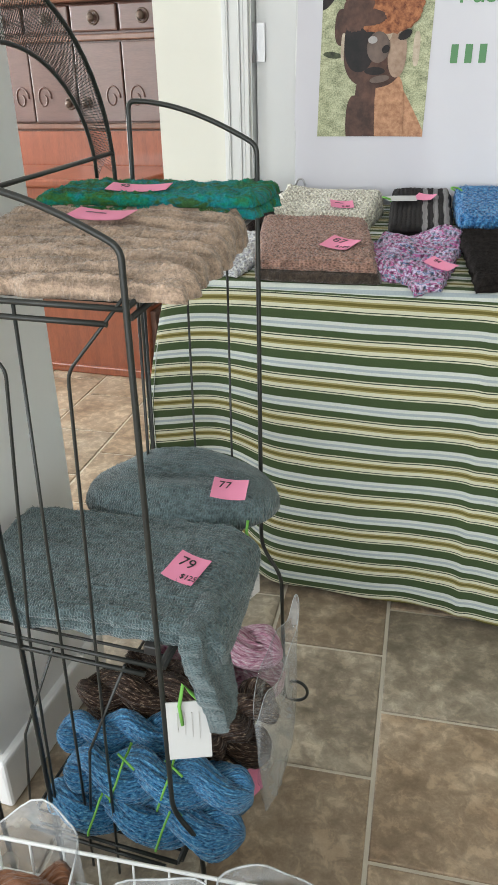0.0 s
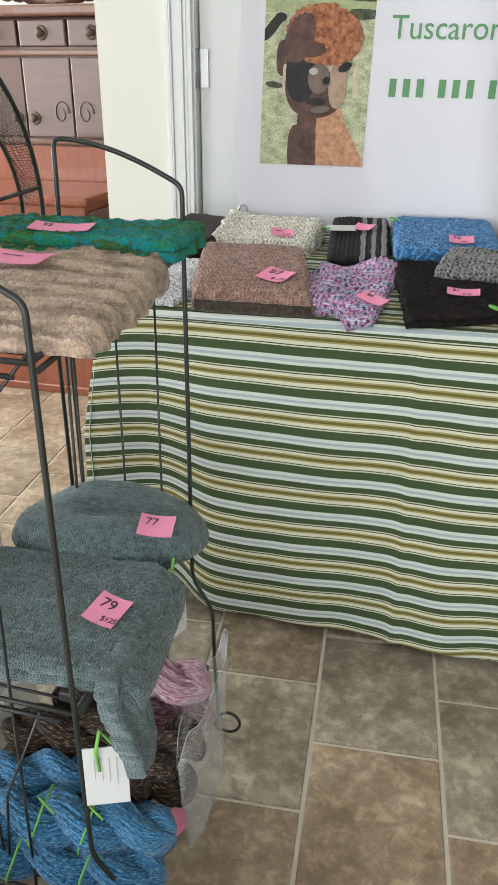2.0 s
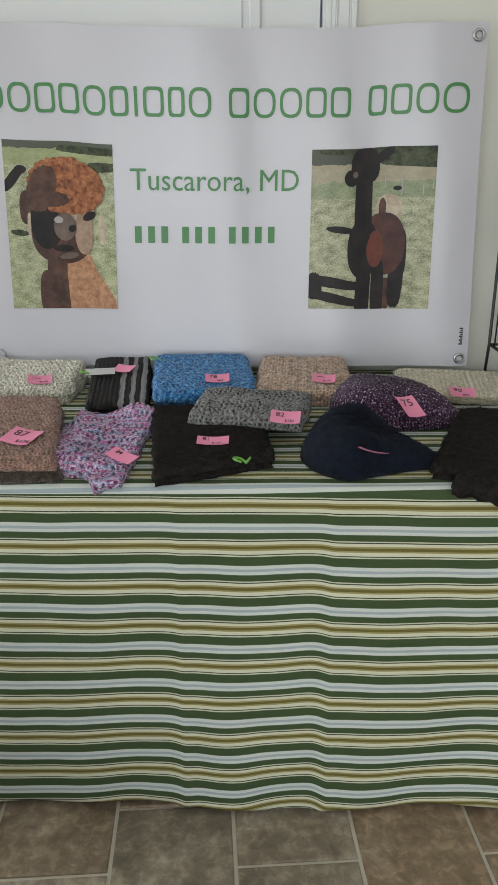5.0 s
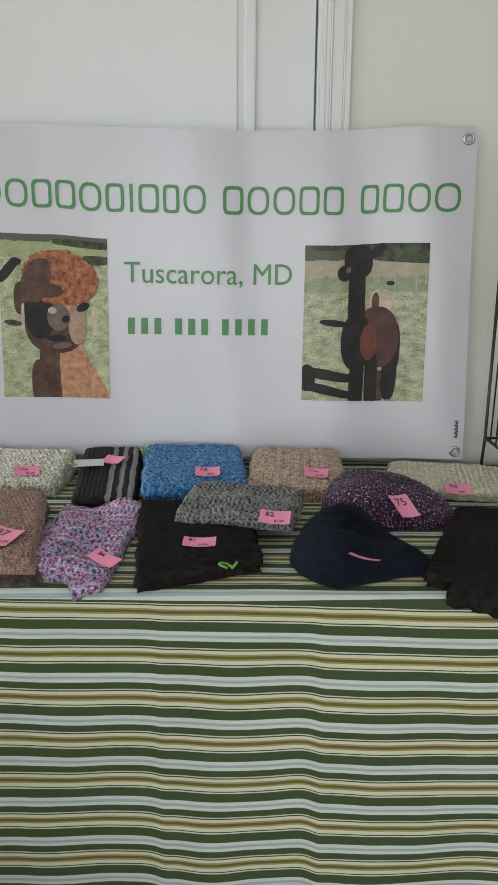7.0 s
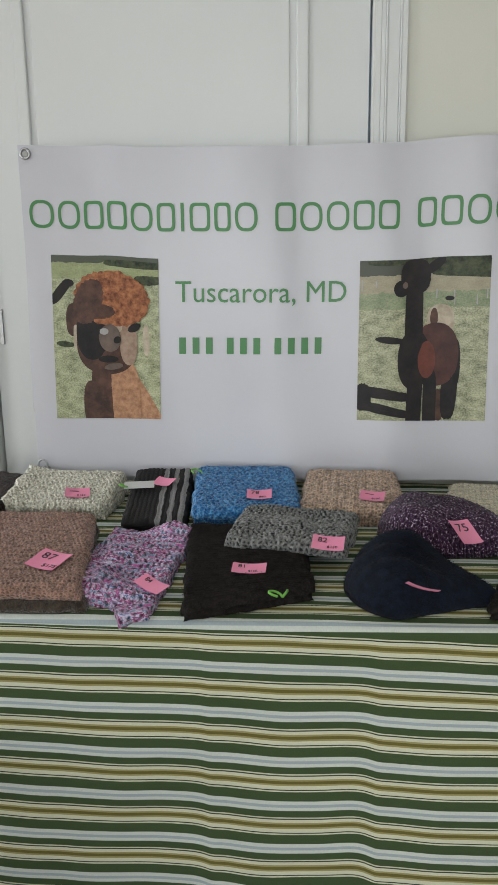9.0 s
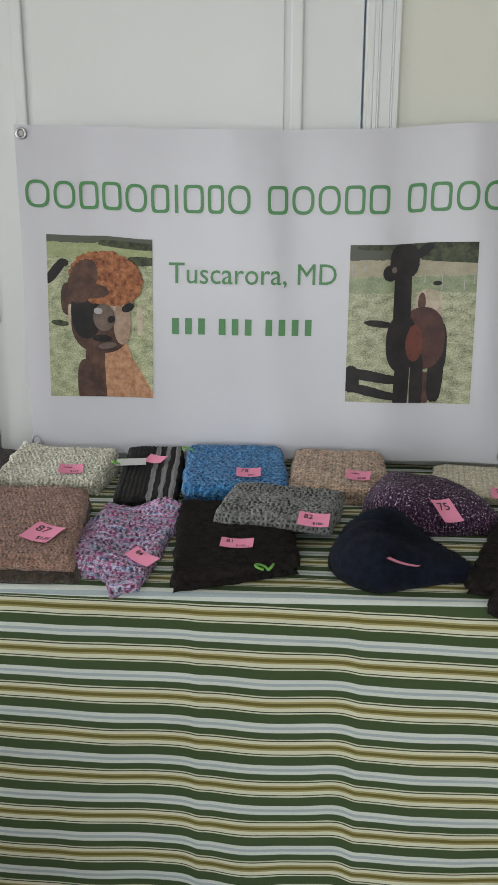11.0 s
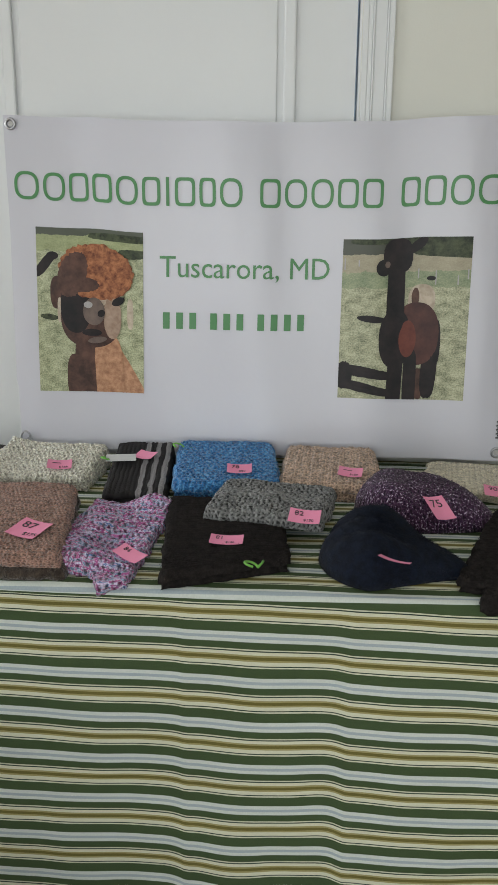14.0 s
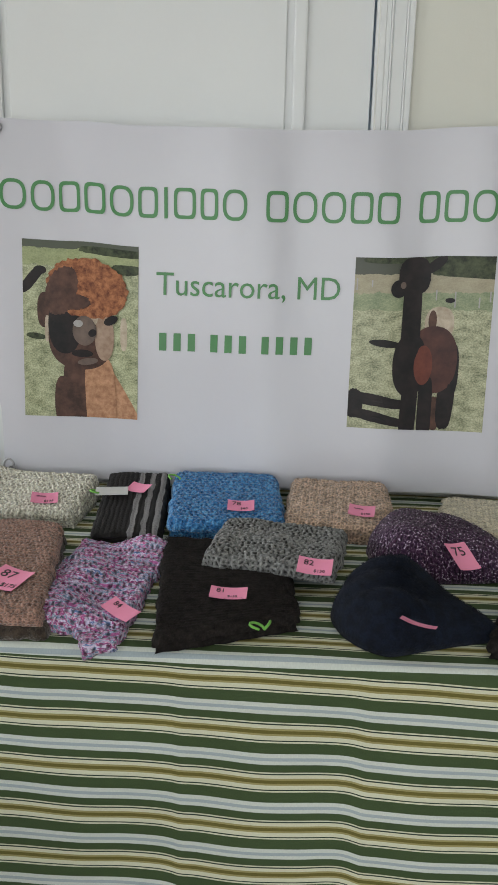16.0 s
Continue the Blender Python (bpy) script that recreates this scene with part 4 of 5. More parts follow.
def oval(cx, cz, rx, rz, lean=0.0, power=2.0, top=1.0, seg=72, rough=0.0, rise=0.0):
    """A plain printed shape: a rounded patch, narrower or wider towards its top."""
    bm = bmesh.new()
    mid = bm.verts.new((cx, 0, cz))
    rings = []
    for q in (0.33, 0.66, 1.0):
        row = []
        for k in range(seg):
            a = 2 * math.pi * k / seg
            c, s = math.cos(a), math.sin(a)
            px = math.copysign(abs(c) ** (2 / power), c) * rx
            pz = math.copysign(abs(s) ** (2 / power), s) * rz
            px *= 1 + (top - 1) * (pz / rz * 0.5 + 0.5)
            r = 1 + (rough * noise.noise(Vector((c * 9, s * 9, cx * 30))) if q == 1.0 else 0)
            row.append(bm.verts.new((cx + (px * r + lean * pz) * q, 0, cz + (pz * r + rise * px) * q)))
        rings.append(row)
    for k in range(seg):
        g = (k + 1) % seg
        bm.faces.new((mid, rings[0][k], rings[0][g]))
        for a, b in ((0, 1), (1, 2)):
            bm.faces.new((rings[a][k], rings[b][k], rings[b][g], rings[a][g]))
    uv = bm.loops.layers.uv.verify()
    for f in bm.faces:
        for lp in f.loops:
            lp[uv].uv = (lp.vert.co.x, lp.vert.co.z)
    return bm


def clipped(bm, x0, x1, z0, z1):
    for co, no in (((x0, 0, 0), (-1, 0, 0)), ((x1, 0, 0), (1, 0, 0)), ((0, 0, z0), (0, 0, -1)), ((0, 0, z1), (0, 0, 1))):
        bmesh.ops.bisect_plane(bm, geom=[*bm.verts, *bm.edges, *bm.faces], plane_co=co, plane_no=no, clear_outer=True)
    return bm


M["meadow_a"] = meadow("printed_meadow", (0.075, 0.10, 0.035), (0.56, 0.57, 0.36), [(0.86, (0.24, 0.28, 0.11)), (0.955, (0.05, 0.06, 0.035))], [(0.86, 0.35), (0.955, 0.0)])
M["meadow_b"] = meadow("printed_field", (0.065, 0.085, 0.03), (0.56, 0.55, 0.36), [(0.70, (0.13, 0.2, 0.09)), (0.80, (0.33, 0.28, 0.19)), (0.905, (0.045, 0.05, 0.03))], [(0.70, 0.45), (0.80, 0.25), (0.905, 0.0)])


def printed(name, lo, hi, scale, rough=0.42):
    m, t, b = nodes_of(name)
    n = noise_tex(t, scale, 4, 0.65, "Object")
    t.links.new(ramp(t, n, [(0.34, lo), (0.66, hi)]), b.inputs["Base Color"])
    b.inputs["Roughness"].default_value = rough
    b.inputs["Specular IOR Level"].default_value = 0.22
    return m


M["print_leaf"] = printed("printed_leaf_shade", (0.015, 0.022, 0.012), (0.08, 0.095, 0.05), 60)
M["print_grey"] = printed("printed_grey", (0.30, 0.29, 0.28), (0.42, 0.40, 0.40), 40)
M["print_red"] = printed("printed_red_brown", (0.10, 0.028, 0.020), (0.17, 0.05, 0.034), 22)
M["print_rust_pale"] = printed("printed_pale_rust", (0.28, 0.135, 0.075), (0.52, 0.29, 0.17), 60)
M["print_rust"] = printed("printed_rust", (0.12, 0.035, 0.016), (0.42, 0.17, 0.075), 75)
M["print_taupe"] = printed("printed_taupe", (0.10, 0.075, 0.065), (0.20, 0.145, 0.12), 16)
M["print_umber"] = printed("printed_umber", (0.045, 0.024, 0.018), (0.12, 0.06, 0.045), 30)
M["print_shade"] = printed("printed_shade", (0.008, 0.007, 0.008), (0.022, 0.016, 0.016), 30)
M["print_maroon"] = printed("printed_maroon", (0.05, 0.022, 0.020), (0.10, 0.042, 0.034), 22)
M["print_fawn_pale"] = printed("printed_pale_fawn", (0.25, 0.165, 0.115), (0.40, 0.29, 0.22), 40)
M["print_pale"] = printed("printed_pale", (0.34, 0.27, 0.2), (0.55, 0.47, 0.37), 40)

P1 = (-0.221, 0.047, 0.937, 1.337)
P2 = (0.531, 0.835, 0.936, 1.329)
photos = []
for nm, (x0, x1, z0, z1), mat in (("photograph", P1, "meadow_a"), ("photograph", P2, "meadow_b")):
    photos.append(part(nm, on_vinyl(sheet_patch(x0, x1, z0, z1), 0.0012), M[mat], banner, "printed colour photograph of a meadow"))


def shape_on(photo, box4, mat, level, *a, **k):
    x0, x1, z0, z1 = box4
    w, h = x1 - x0, z1 - z0
    cx, cz, rx, rz = a
    bm = oval(x0 + cx * w, z0 + cz * h, rx * w, rz * h, **k)
    part("plain_shape", on_vinyl(clipped(bm, x0, x1, z0, z1), 0.0012 + 0.0005 * level), M[mat], photo)


A, B = photos
shape_on(A, P1, "print_leaf", 1, 0.80, 0.955, 0.32, 0.022, power=3, rise=-0.02, rough=0.1)
shape_on(A, P1, "print_leaf", 1, 0.90, 0.865, 0.14, 0.028, power=2.5, rough=0.1)
shape_on(A, P1, "print_leaf", 1, 0.11, 0.465, 0.085, 0.018, rise=-0.1, rough=0.1)
shape_on(A, P1, "print_shade", 1, 0.07, 0.78, 0.055, 0.075, lean=0.75, power=3)
shape_on(A, P1, "print_shade", 2, 0.145, 0.835, 0.055, 0.024)
shape_on(A, P1, "print_umber", 1, 0.19, 0.615, 0.070, 0.10, power=2.6)
shape_on(A, P1, "print_pale", 2, 0.205, 0.51, 0.020, 0.075, power=3)
shape_on(A, P1, "print_pale", 1, 0.875, 0.50, 0.030, 0.095, power=3)
shape_on(A, P1, "print_umber", 1, 0.34, 0.10, 0.075, 0.14, power=2.6)
shape_on(A, P1, "print_rust_pale", 1, 0.86, 0.02, 0.22, 0.32, top=0.35, lean=-0.35)
shape_on(A, P1, "print_umber", 2, 0.465, 0.11, 0.125, 0.24, power=5)
shape_on(A, P1, "print_rust_pale", 3, 0.67, 0.12, 0.135, 0.235, power=4, lean=-0.05, rough=0.04)
shape_on(A, P1, "print_umber", 4, 0.50, 0.475, 0.285, 0.195, power=2.3, top=1.0)
shape_on(A, P1, "print_shade", 5, 0.36, 0.54, 0.145, 0.17, power=2.2)
shape_on(A, P1, "print_fawn_pale", 5, 0.705, 0.475, 0.085, 0.135, power=2.2)
shape_on(A, P1, "print_pale", 6, 0.59, 0.59, 0.060, 0.055, power=2.2)
shape_on(A, P1, "print_rust", 7, 0.555, 0.745, 0.355, 0.165, power=2.2, rough=0.09, rise=-0.05)
shape_on(A, P1, "print_umber", 8, 0.33, 0.725, 0.135, 0.135, power=2.2, rough=0.12, lean=0.2)
shape_on(A, P1, "print_umber", 9, 0.42, 0.665, 0.165, 0.045, rough=0.12)
shape_on(A, P1, "print_shade", 9, 0.765, 0.575, 0.060, 0.026, rise=0.35, rough=0.1)
shape_on(A, P1, "print_taupe", 9, 0.53, 0.505, 0.105, 0.085)
shape_on(A, P1, "print_shade", 10, 0.60, 0.495, 0.036, 0.022, rise=0.2)
shape_on(A, P1, "print_grey", 10, 0.475, 0.545, 0.042, 0.020)
shape_on(A, P1, "print_shade", 10, 0.51, 0.375, 0.095, 0.022)
shape_on(A, P1, "print_taupe", 10, 0.56, 0.330, 0.090, 0.020, rise=0.15)
# the field: wood edge, straw slope, fence, shadows on the grass
shape_on(B, P2, "print_leaf", 1, 0.86, 0.955, 0.36, 0.075, power=4, rise=-0.05, rough=0.06)
shape_on(B, P2, "print_leaf", 1, 0.24, 0.985, 0.18, 0.018, power=3)
for fu, fv, fh in ((0.02, 0.85, 0.035), (0.13, 0.855, 0.02), (0.60, 0.785, 0.03), (0.735, 0.76, 0.045), (0.905, 0.745, 0.03), (0.98, 0.78, 0.03)):
    shape_on(B, P2, "print_grey", 2, fu, fv, 0.005, fh, power=6)
shape_on(B, P2, "print_shade", 2, 0.70, 0.755, 0.035, 0.014)
shape_on(B, P2, "print_shade", 1, 0.17, 0.175, 0.27, 0.035, rise=-0.16, power=2.6, rough=0.1)
shape_on(B, P2, "print_shade", 1, 0.17, 0.075, 0.27, 0.032, rise=-0.22, power=2.6, rough=0.1)
shape_on(B, P2, "print_shade", 1, 0.04, 0.15, 0.07, 0.09, rough=0.1)
shape_on(B, P2, "print_shade", 1, 0.25, 0.51, 0.12, 0.022, rise=-0.10)
shape_on(B, P2, "print_pale", 1, 0.635, 0.625, 0.105, 0.095, power=2.4)
shape_on(B, P2, "print_umber", 2, 0.585, 0.64, 0.030, 0.06)
shape_on(B, P2, "print_shade", 3, 0.715, 0.20, 0.062, 0.19, power=3.2, lean=0.04, rough=0.05)
shape_on(B, P2, "print_umber", 2, 0.635, 0.10, 0.040, 0.10, power=3, rough=0.08)
shape_on(B, P2, "print_maroon", 4, 0.600, 0.415, 0.180, 0.195, power=2.3)
shape_on(B, P2, "print_shade", 4, 0.755, 0.36, 0.040, 0.15, power=2.4)
shape_on(B, P2, "print_shade", 5, 0.435, 0.385, 0.125, 0.185, power=2.2)
shape_on(B, P2, "print_shade", 5, 0.445, 0.12, 0.060, 0.22, power=4, lean=0.03)
shape_on(B, P2, "print_shade", 5, 0.565, 0.12, 0.052, 0.20, power=4)
shape_on(B, P2, "print_red", 6, 0.535, 0.385, 0.068, 0.115, power=2.0)
shape_on(B, P2, "print_shade", 6, 0.430, 0.66, 0.072, 0.26, power=4, top=0.92)
shape_on(B, P2, "print_shade", 7, 0.435, 0.895, 0.115, 0.105, power=2.6, rough=0.05)
shape_on(B, P2, "print_shade", 8, 0.325, 0.825, 0.058, 0.050)
shape_on(B, P2, "print_shade", 8, 0.585, 0.955, 0.075, 0.035, rise=0.55)
shape_on(B, P2, "print_taupe", 9, 0.355, 0.845, 0.020, 0.020)

# heading of the farm: plain open shapes in the print's green, one for each sign
def ring_shape(bm, cx, cz, rx, rz, s, power, seg=40):
    out, inn = [], []
    for k in range(seg):
        a = 2 * math.pi * (k + 0.5) / seg
        c, q = math.cos(a), math.sin(a)
        px, pz = math.copysign(abs(c) ** (2 / power), c), math.copysign(abs(q) ** (2 / power), q)
        out.append(bm.verts.new((cx + px * rx, 0, cz + pz * rz)))
        inn.append(bm.verts.new((cx + px * (rx - s), 0, cz + pz * (rz - s))))
    for k in range(seg):
        g = (k + 1) % seg
        bm.faces.new((out[k], out[g], inn[g], inn[k]))


widths = [0.78, 0.72, 0.67, 0.67, 0.72, 0.61, 0.28, 0.67, 0.56, 0.72, -0.36, 0.67, 0.72, 0.72, 0.67, 0.67, -0.36, 0.61, 0.67, 0.72, 0.83]
span, x0 = sum(abs(w) for w in widths), -0.270
unit = (0.908 - x0) / span
for w in widths:
    wide = abs(w) * unit
    if w > 0:
        a, b, z0, z1, s = x0 + 0.004, x0 + wide - 0.006, 1.399, 1.464, 0.0075
        bm = bmesh.new()
        if w < 0.3:
            box(bm, ((a + b) / 2 - s / 2, 0, z0), ((a + b) / 2 + s / 2, 0.0008, z1))
        else:
            ring_shape(bm, (a + b) / 2, (z0 + z1) / 2, (b - a) / 2, (z1 - z0) / 2, s, 5.0 if w < 0.7 else 2.6)
        part("heading_shape", on_vinyl(bm, 0.0018), M["ink_green"], banner)
    x0 += wide

def right_of(words):
    b = flat_text(words, 0.074)
    r = max(v.co.x for v in b.verts)
    b.free()
    return r


words = "Tuscarora, MD"
ext = right_of(words)
for k, ch in enumerate(words):
    if ch != " ":
        bm = flat_text(ch, 0.074)
        shift = right_of(words[:k + 1]) - max(v.co.x for v in bm.verts)
        moved(bm, Matrix.Translation((0.086, 0, 1.232)) @ Matrix.Rotation(math.pi / 2, 4, "X") @ Matrix.Diagonal((0.414 / ext, 1, 1, 1)) @ Matrix.Translation((shift, 0, 0)))
        part("letter", on_vinyl(bm, 0.0018), M["ink_green"], banner)
# the line of figures below, as plain bars
x = 0.095
for group_len in (3, 3, 4):
    for k in range(group_len):
        part("bar", on_vinyl(boxed((x, 0, 1.104), (x + 0.0165, 0.0008, 1.145)), 0.0018), M["ink_green"], banner)
        x += 0.0325
    x += 0.0190
for k in range(9):
    part("small_bar", on_vinyl(boxed((BX1 - 0.026 + 0.003 * (k % 2), 0, 0.845 + k * 0.005), (BX1 - 0.017, 0.0008, 0.8485 + k * 0.005)), 0.0018), M["ink_black"], banner)

# ---------------------------------------------------------------- knitwear on the table
def over_edge(x, y, rot, front=TY0):
    """Lets a piece bend over the table's front edge; the piece stands at x, y, turned by rot."""
    c, s = math.cos(radians(rot)), math.sin(radians(rot))

    def sag(p):
        wy = y + s * p.x + c * p.y
        if wy >= front:
            return p
        d = front - wy
        out = 0.010 + p.z
        wy2 = front - min(d, 0.012) - out * min(1, d / 0.02) * 0.8
        p2 = Vector((p.x, p.y, p.z - max(0, d - 0.006) - (p.z * 0.6 if d > 0.02 else 0)))
        shift = wy2 - wy
        p2.x += s * shift
        p2.y += c * shift
        return p2
    return sag


T = TZ + 0.001
knit("cowl", "dark espresso brown knitted cowl, folded", "cowl", -0.355, 2.165, T, 0.18, 0.29, 0.030, -14, "espresso", "stocking", 0.003, 2, seed=3, lift=0.022, fuzz=700, fuzz_len=0.005)
knit("scarf", "oatmeal lace-knit scarf, folded", "scarf", -0.165, 2.215, T, 0.265, 0.20, 0.032, -1, "oat", "lace", 0.007, 2, seed=4, lift=0.022,
     shape=lambda u, v, x, y, z: (x - 0.018 * max(0.0, v) * max(0.0, -u), y + 0.03 * max(0.0, v) * max(0.0, -u) ** 3, z + 0.012 * max(0.0, -u) ** 4))
knit("scarf", "pale lavender lace-knit scarf, folded", "scarf", -0.290, 1.83, T, 0.16, 0.27, 0.020, -10, "lavender", "mesh", 0.008, 1, seed=5, puff=0.9)
knit("blanket", "rosy brown garter-knit cowl folded over a darker underside", "cowl", -0.120, 1.875, T, 0.25, 0.39, 0.042, 2, "brown", "garter", 0.0045, 2, seed=6, shear=-0.20, under="brown_dark", fuzz=1600, fuzz_len=0.005)
knit("scarf", "black knitted scarf with three wavy grey stripes, folded", "scarf", 0.070, 2.190, T, 0.150, 0.275, 0.024, 6, "striped_wool", "stocking", 0.003, 2, seed=7, shear=0.0, lift=0.038)
knit("cowl", "bright blue chunky knitted cowl, folded", "cowl", 0.272, 2.205, T, 0.245, 0.255, 0.040, 2, "blue", "lace", 0.006, 2, seed=8, shear=-0.08, lift=0.026, fuzz=3000, fuzz_len=0.005)
shawl_a = knit("shawl", "purple, pink and blue variegated lace-knit shawl", "shawl", 0.078, 1.875, T, 0.20, 0.33, 0.020, -8, "variegated", "mesh", 0.010, 1, seed=9, shear=-0.02, puff=0.9, taper=-0.10,
               shape=lambda u, v, x, y, z: (x - 0.012 * max(0.0, -v) * max(0.0, -u) ** 2, y, z + 0.006 * math.sin(6 * v + 2 * u) * (1 - u * u)))
joined_to(shawl_a, knit("shawl_corner", "", "", 0.128, 1.715, T, 0.08, 0.10, 0.014, 14, "variegated", "mesh", 0.007, 1, seed=10, sag=over_edge(0.128, 1.715, 14), puff=0.4, taper=0.4))
knit("cowl", "black cable-knit cowl hanging slightly over the table edge", "cowl", 0.310, 1.862, T, 0.235, 0.348, 0.030, 8, "black", "fine", 0.004, 2, seed=11, sag=over_edge(0.310, 1.862, 8), fuzz=4500, fuzz_len=0.006,
     shape=lambda u, v, x, y, z: (x, y * (1.14 - 0.36 * (u * 0.5 + 0.5)) + 0.012, z))
knit("cowl", "charcoal grey chunky knitted cowl lying on its neighbours", "cowl", 0.392, 1.985, T + 0.028, 0.245, 0.19, 0.022, -9, "grey", "lace", 0.009, 1, seed=12, puff=0.4)
knit("scarf", "light tan cable-knit scarf, folded open at the front", "scarf", 0.515, 2.215, T, 0.235, 0.225, 0.040, -3, "tan", "cable", 0.004, 2, seed=13, lift=0.022, fuzz=2000, fuzz_len=0.005,
     shape=lambda u, v, x, y, z: (x, y, z * (1 - 0.35 * max(0.0, -v) ** 3 * (0.5 - 0.5 * u))))
dome("knitted_hat", "plum wool beanie with pale flecks", 0.695, 2.055, T, 0.26, 0.23, 0.088, -22, "plum", "stocking", 0.005, 14, tail=0.6, fuzz=1500, fuzz_len=0.005)
dome("knitted_hat", "fluffy navy blue mohair beanie drawn to a point", 0.602, 1.812, T, 0.222, 0.23, 0.080, -12, "navy", "noise", 0.003, 15, tail=0.95, fuzz=12000, fuzz_len=0.004)
knit("jumper", "cream fine-knit jumper with ribbed edges, folded", "jumper", 0.885, 2.225, T, 0.31, 0.20, 0.026, -8, "cream", "rib", 0.003, 2, seed=16, taper=-0.05, lift=0.0)
shawl_b = knit("shawl", "black knitted shawl hanging over the table edge", "shawl", 0.895, 1.86, T, 0.22, 0.36, 0.026, -8, "black", "noise", 0.005, 2, seed=17, sag=over_edge(0.895, 1.86, -8), puff=0.4, shear=0.25, fuzz=3000, fuzz_len=0.006)
joined_to(shawl_b, knit("shawl_corner", "", "", 0.838, 1.725, T, 0.13, 0.16, 0.016, -14, "black", "noise", 0.005, 1, seed=27, sag=over_edge(0.838, 1.725, -14), puff=0.4, taper=0.12, shear=0.15))
knit("scarf", "black knitted scarf beside the display rack", "scarf", 1.10, 2.02, T, 0.20, 0.3, 0.04, 10, "black", "rib", 0.004, 2, seed=18)

# tags on the table
bpy.context.view_layer.update()
price_tag(-0.360, 2.045, T + 0.06, 0.062, 0.040, -6, 8, 0, bars=1)
price_tag(-0.118, 2.160, T + 0.08, 0.056, 0.042, 16, 10, 4, bars=1, second="$135")
price_tag(-0.048, 1.788, T + 0.05, 0.062, 0.062, -18, 5, 4, "87", "$175")
price_tag(0.075, 2.222, T + 0.08, 0.048, 0.036, -20, 10, 0)
price_tag(0.309, 2.142, T + 0.08, 0.056, 0.042, 4, 8, 0, "78", "$80")
price_tag(0.154, 1.742, T + 0.03, 0.060, 0.032, -34, 6, 8, "84")
price_tag(0.320, 1.805, T + 0.05, 0.062, 0.034, 0, 4, 0, "81", "$150")
price_tag(0.462, 1.868, T + 0.07, 0.060, 0.040, -6, 16, 2, "82", "$150")
price_tag(0.560, 2.150, T + 0.08, 0.054, 0.040, -8, 10, 2, bars=1, second="$150")
price_tag(0.726, 1.950, T + 0.10, 0.046, 0.062, 28, 26, 4, "75")
price_tag(0.615, 1.700, T + 0.08, 0.054, 0.026, -20, -21, 6)
price_tag(0.880, 2.120, T + 0.06, 0.058, 0.044, -6, 10, 2, "90", "$80")


def green_tie(x, y, z, r, rz):
    ob = thing("yarn_tie", x, y, z, "lime green yarn tie curling off the knitwear", "yarn tie", "yarn ties", "", rz)
    part("loop", tubes([[(r * math.cos(a / 5), r * 0.7 * math.sin(a / 5), 0.003 + 0.012 * math.sin(a / 9)) for a in range(24)]], 0.0022, 6), M["lime"], ob)
    part("tail", tubes([[(r, 0, 0.003), (r + 0.012, 0.008, 0.006), (r + 0.02, 0.02, 0.003)]], 0.0022, 6), M["lime"], ob)
    return ob


green_tie(0.376, 1.690, T + 0.036, 0.012, 30)
green_tie(0.146, 2.27, T + 0.090, 0.014, -20)
green_tie(-0.010, 2.180, T + 0.078, 0.014, 60)
cd = thing("card_tag", 0.022, 2.190, T + 0.088, "white card tag tied to the striped scarf", "tag", "", "", 12)
part("card", moved(boxed((-0.035, -0.018, 0), (0.035, 0.018, 0.0012)), Matrix.Rotation(radians(10), 4, "X")), M["card"], cd)

# ---------------------------------------------------------------- wire display rack on the table
dr = thing("wire_display_rack", 1.120, 2.25, TZ + 0.028, "black wire display rack standing on the table", "rack")
for px, py in ((-0.125, 0.08), (0.125, 0.08), (-0.125, -0.1), (0.125, -0.1)):
    part("post", tubes([[(px * 1.05, py, 0.0), (px, py, 0.10), (px * 0.97, py, 0.75)]], 0.004, 8), M["wire"], dr)
for k, hz in enumerate((0.10, 0.40)):
    bm = tubes([[(-0.125, 0.08, hz), (0.125, 0.08, hz), (0.125, -0.1, hz), (-0.125, -0.1, hz), (-0.125, 0.08, hz)]], 0.0035, 6)
    for q in range(9):
        tube(bm, [(-0.12 + 0.03 * q, 0.08, hz), (-0.12 + 0.03 * q, -0.1, hz)], 0.002, 6)
    part("wire_shelf", bm, M["wire"], dr)
for q in range(3):
    part("upright_wire", tubes([[(-0.124 + 0.0 * q, 0.04 - 0.045 * q, 0.1), (-0.116, 0.04 - 0.045 * q, 0.52)]], 0.002, 6), M["wire"], dr)
skein("yarn_skein", "lilac yarn skein on the wire display rack", 1.120, 2.25, TZ + 0.134, 0.17, 0.05, 20, "skein_lilac", seed=4, group="yarn on the display rack")
skein("yarn_skein", "lilac yarn skein on the wire display rack", 1.120, 2.24, TZ + 0.434, 0.17, 0.04, 5, "skein_lilac", seed=6, group="yarn on the display rack")

# ---------------------------------------------------------------- the tall wire rack
YN, YF, XF, XB = 0.908, 1.335, -0.084, -0.325
rack = thing("wire_rack", 0, 0, 0, "tall black wire folding rack with three shelves and scrolled feet", "rack")
R = 0.0036


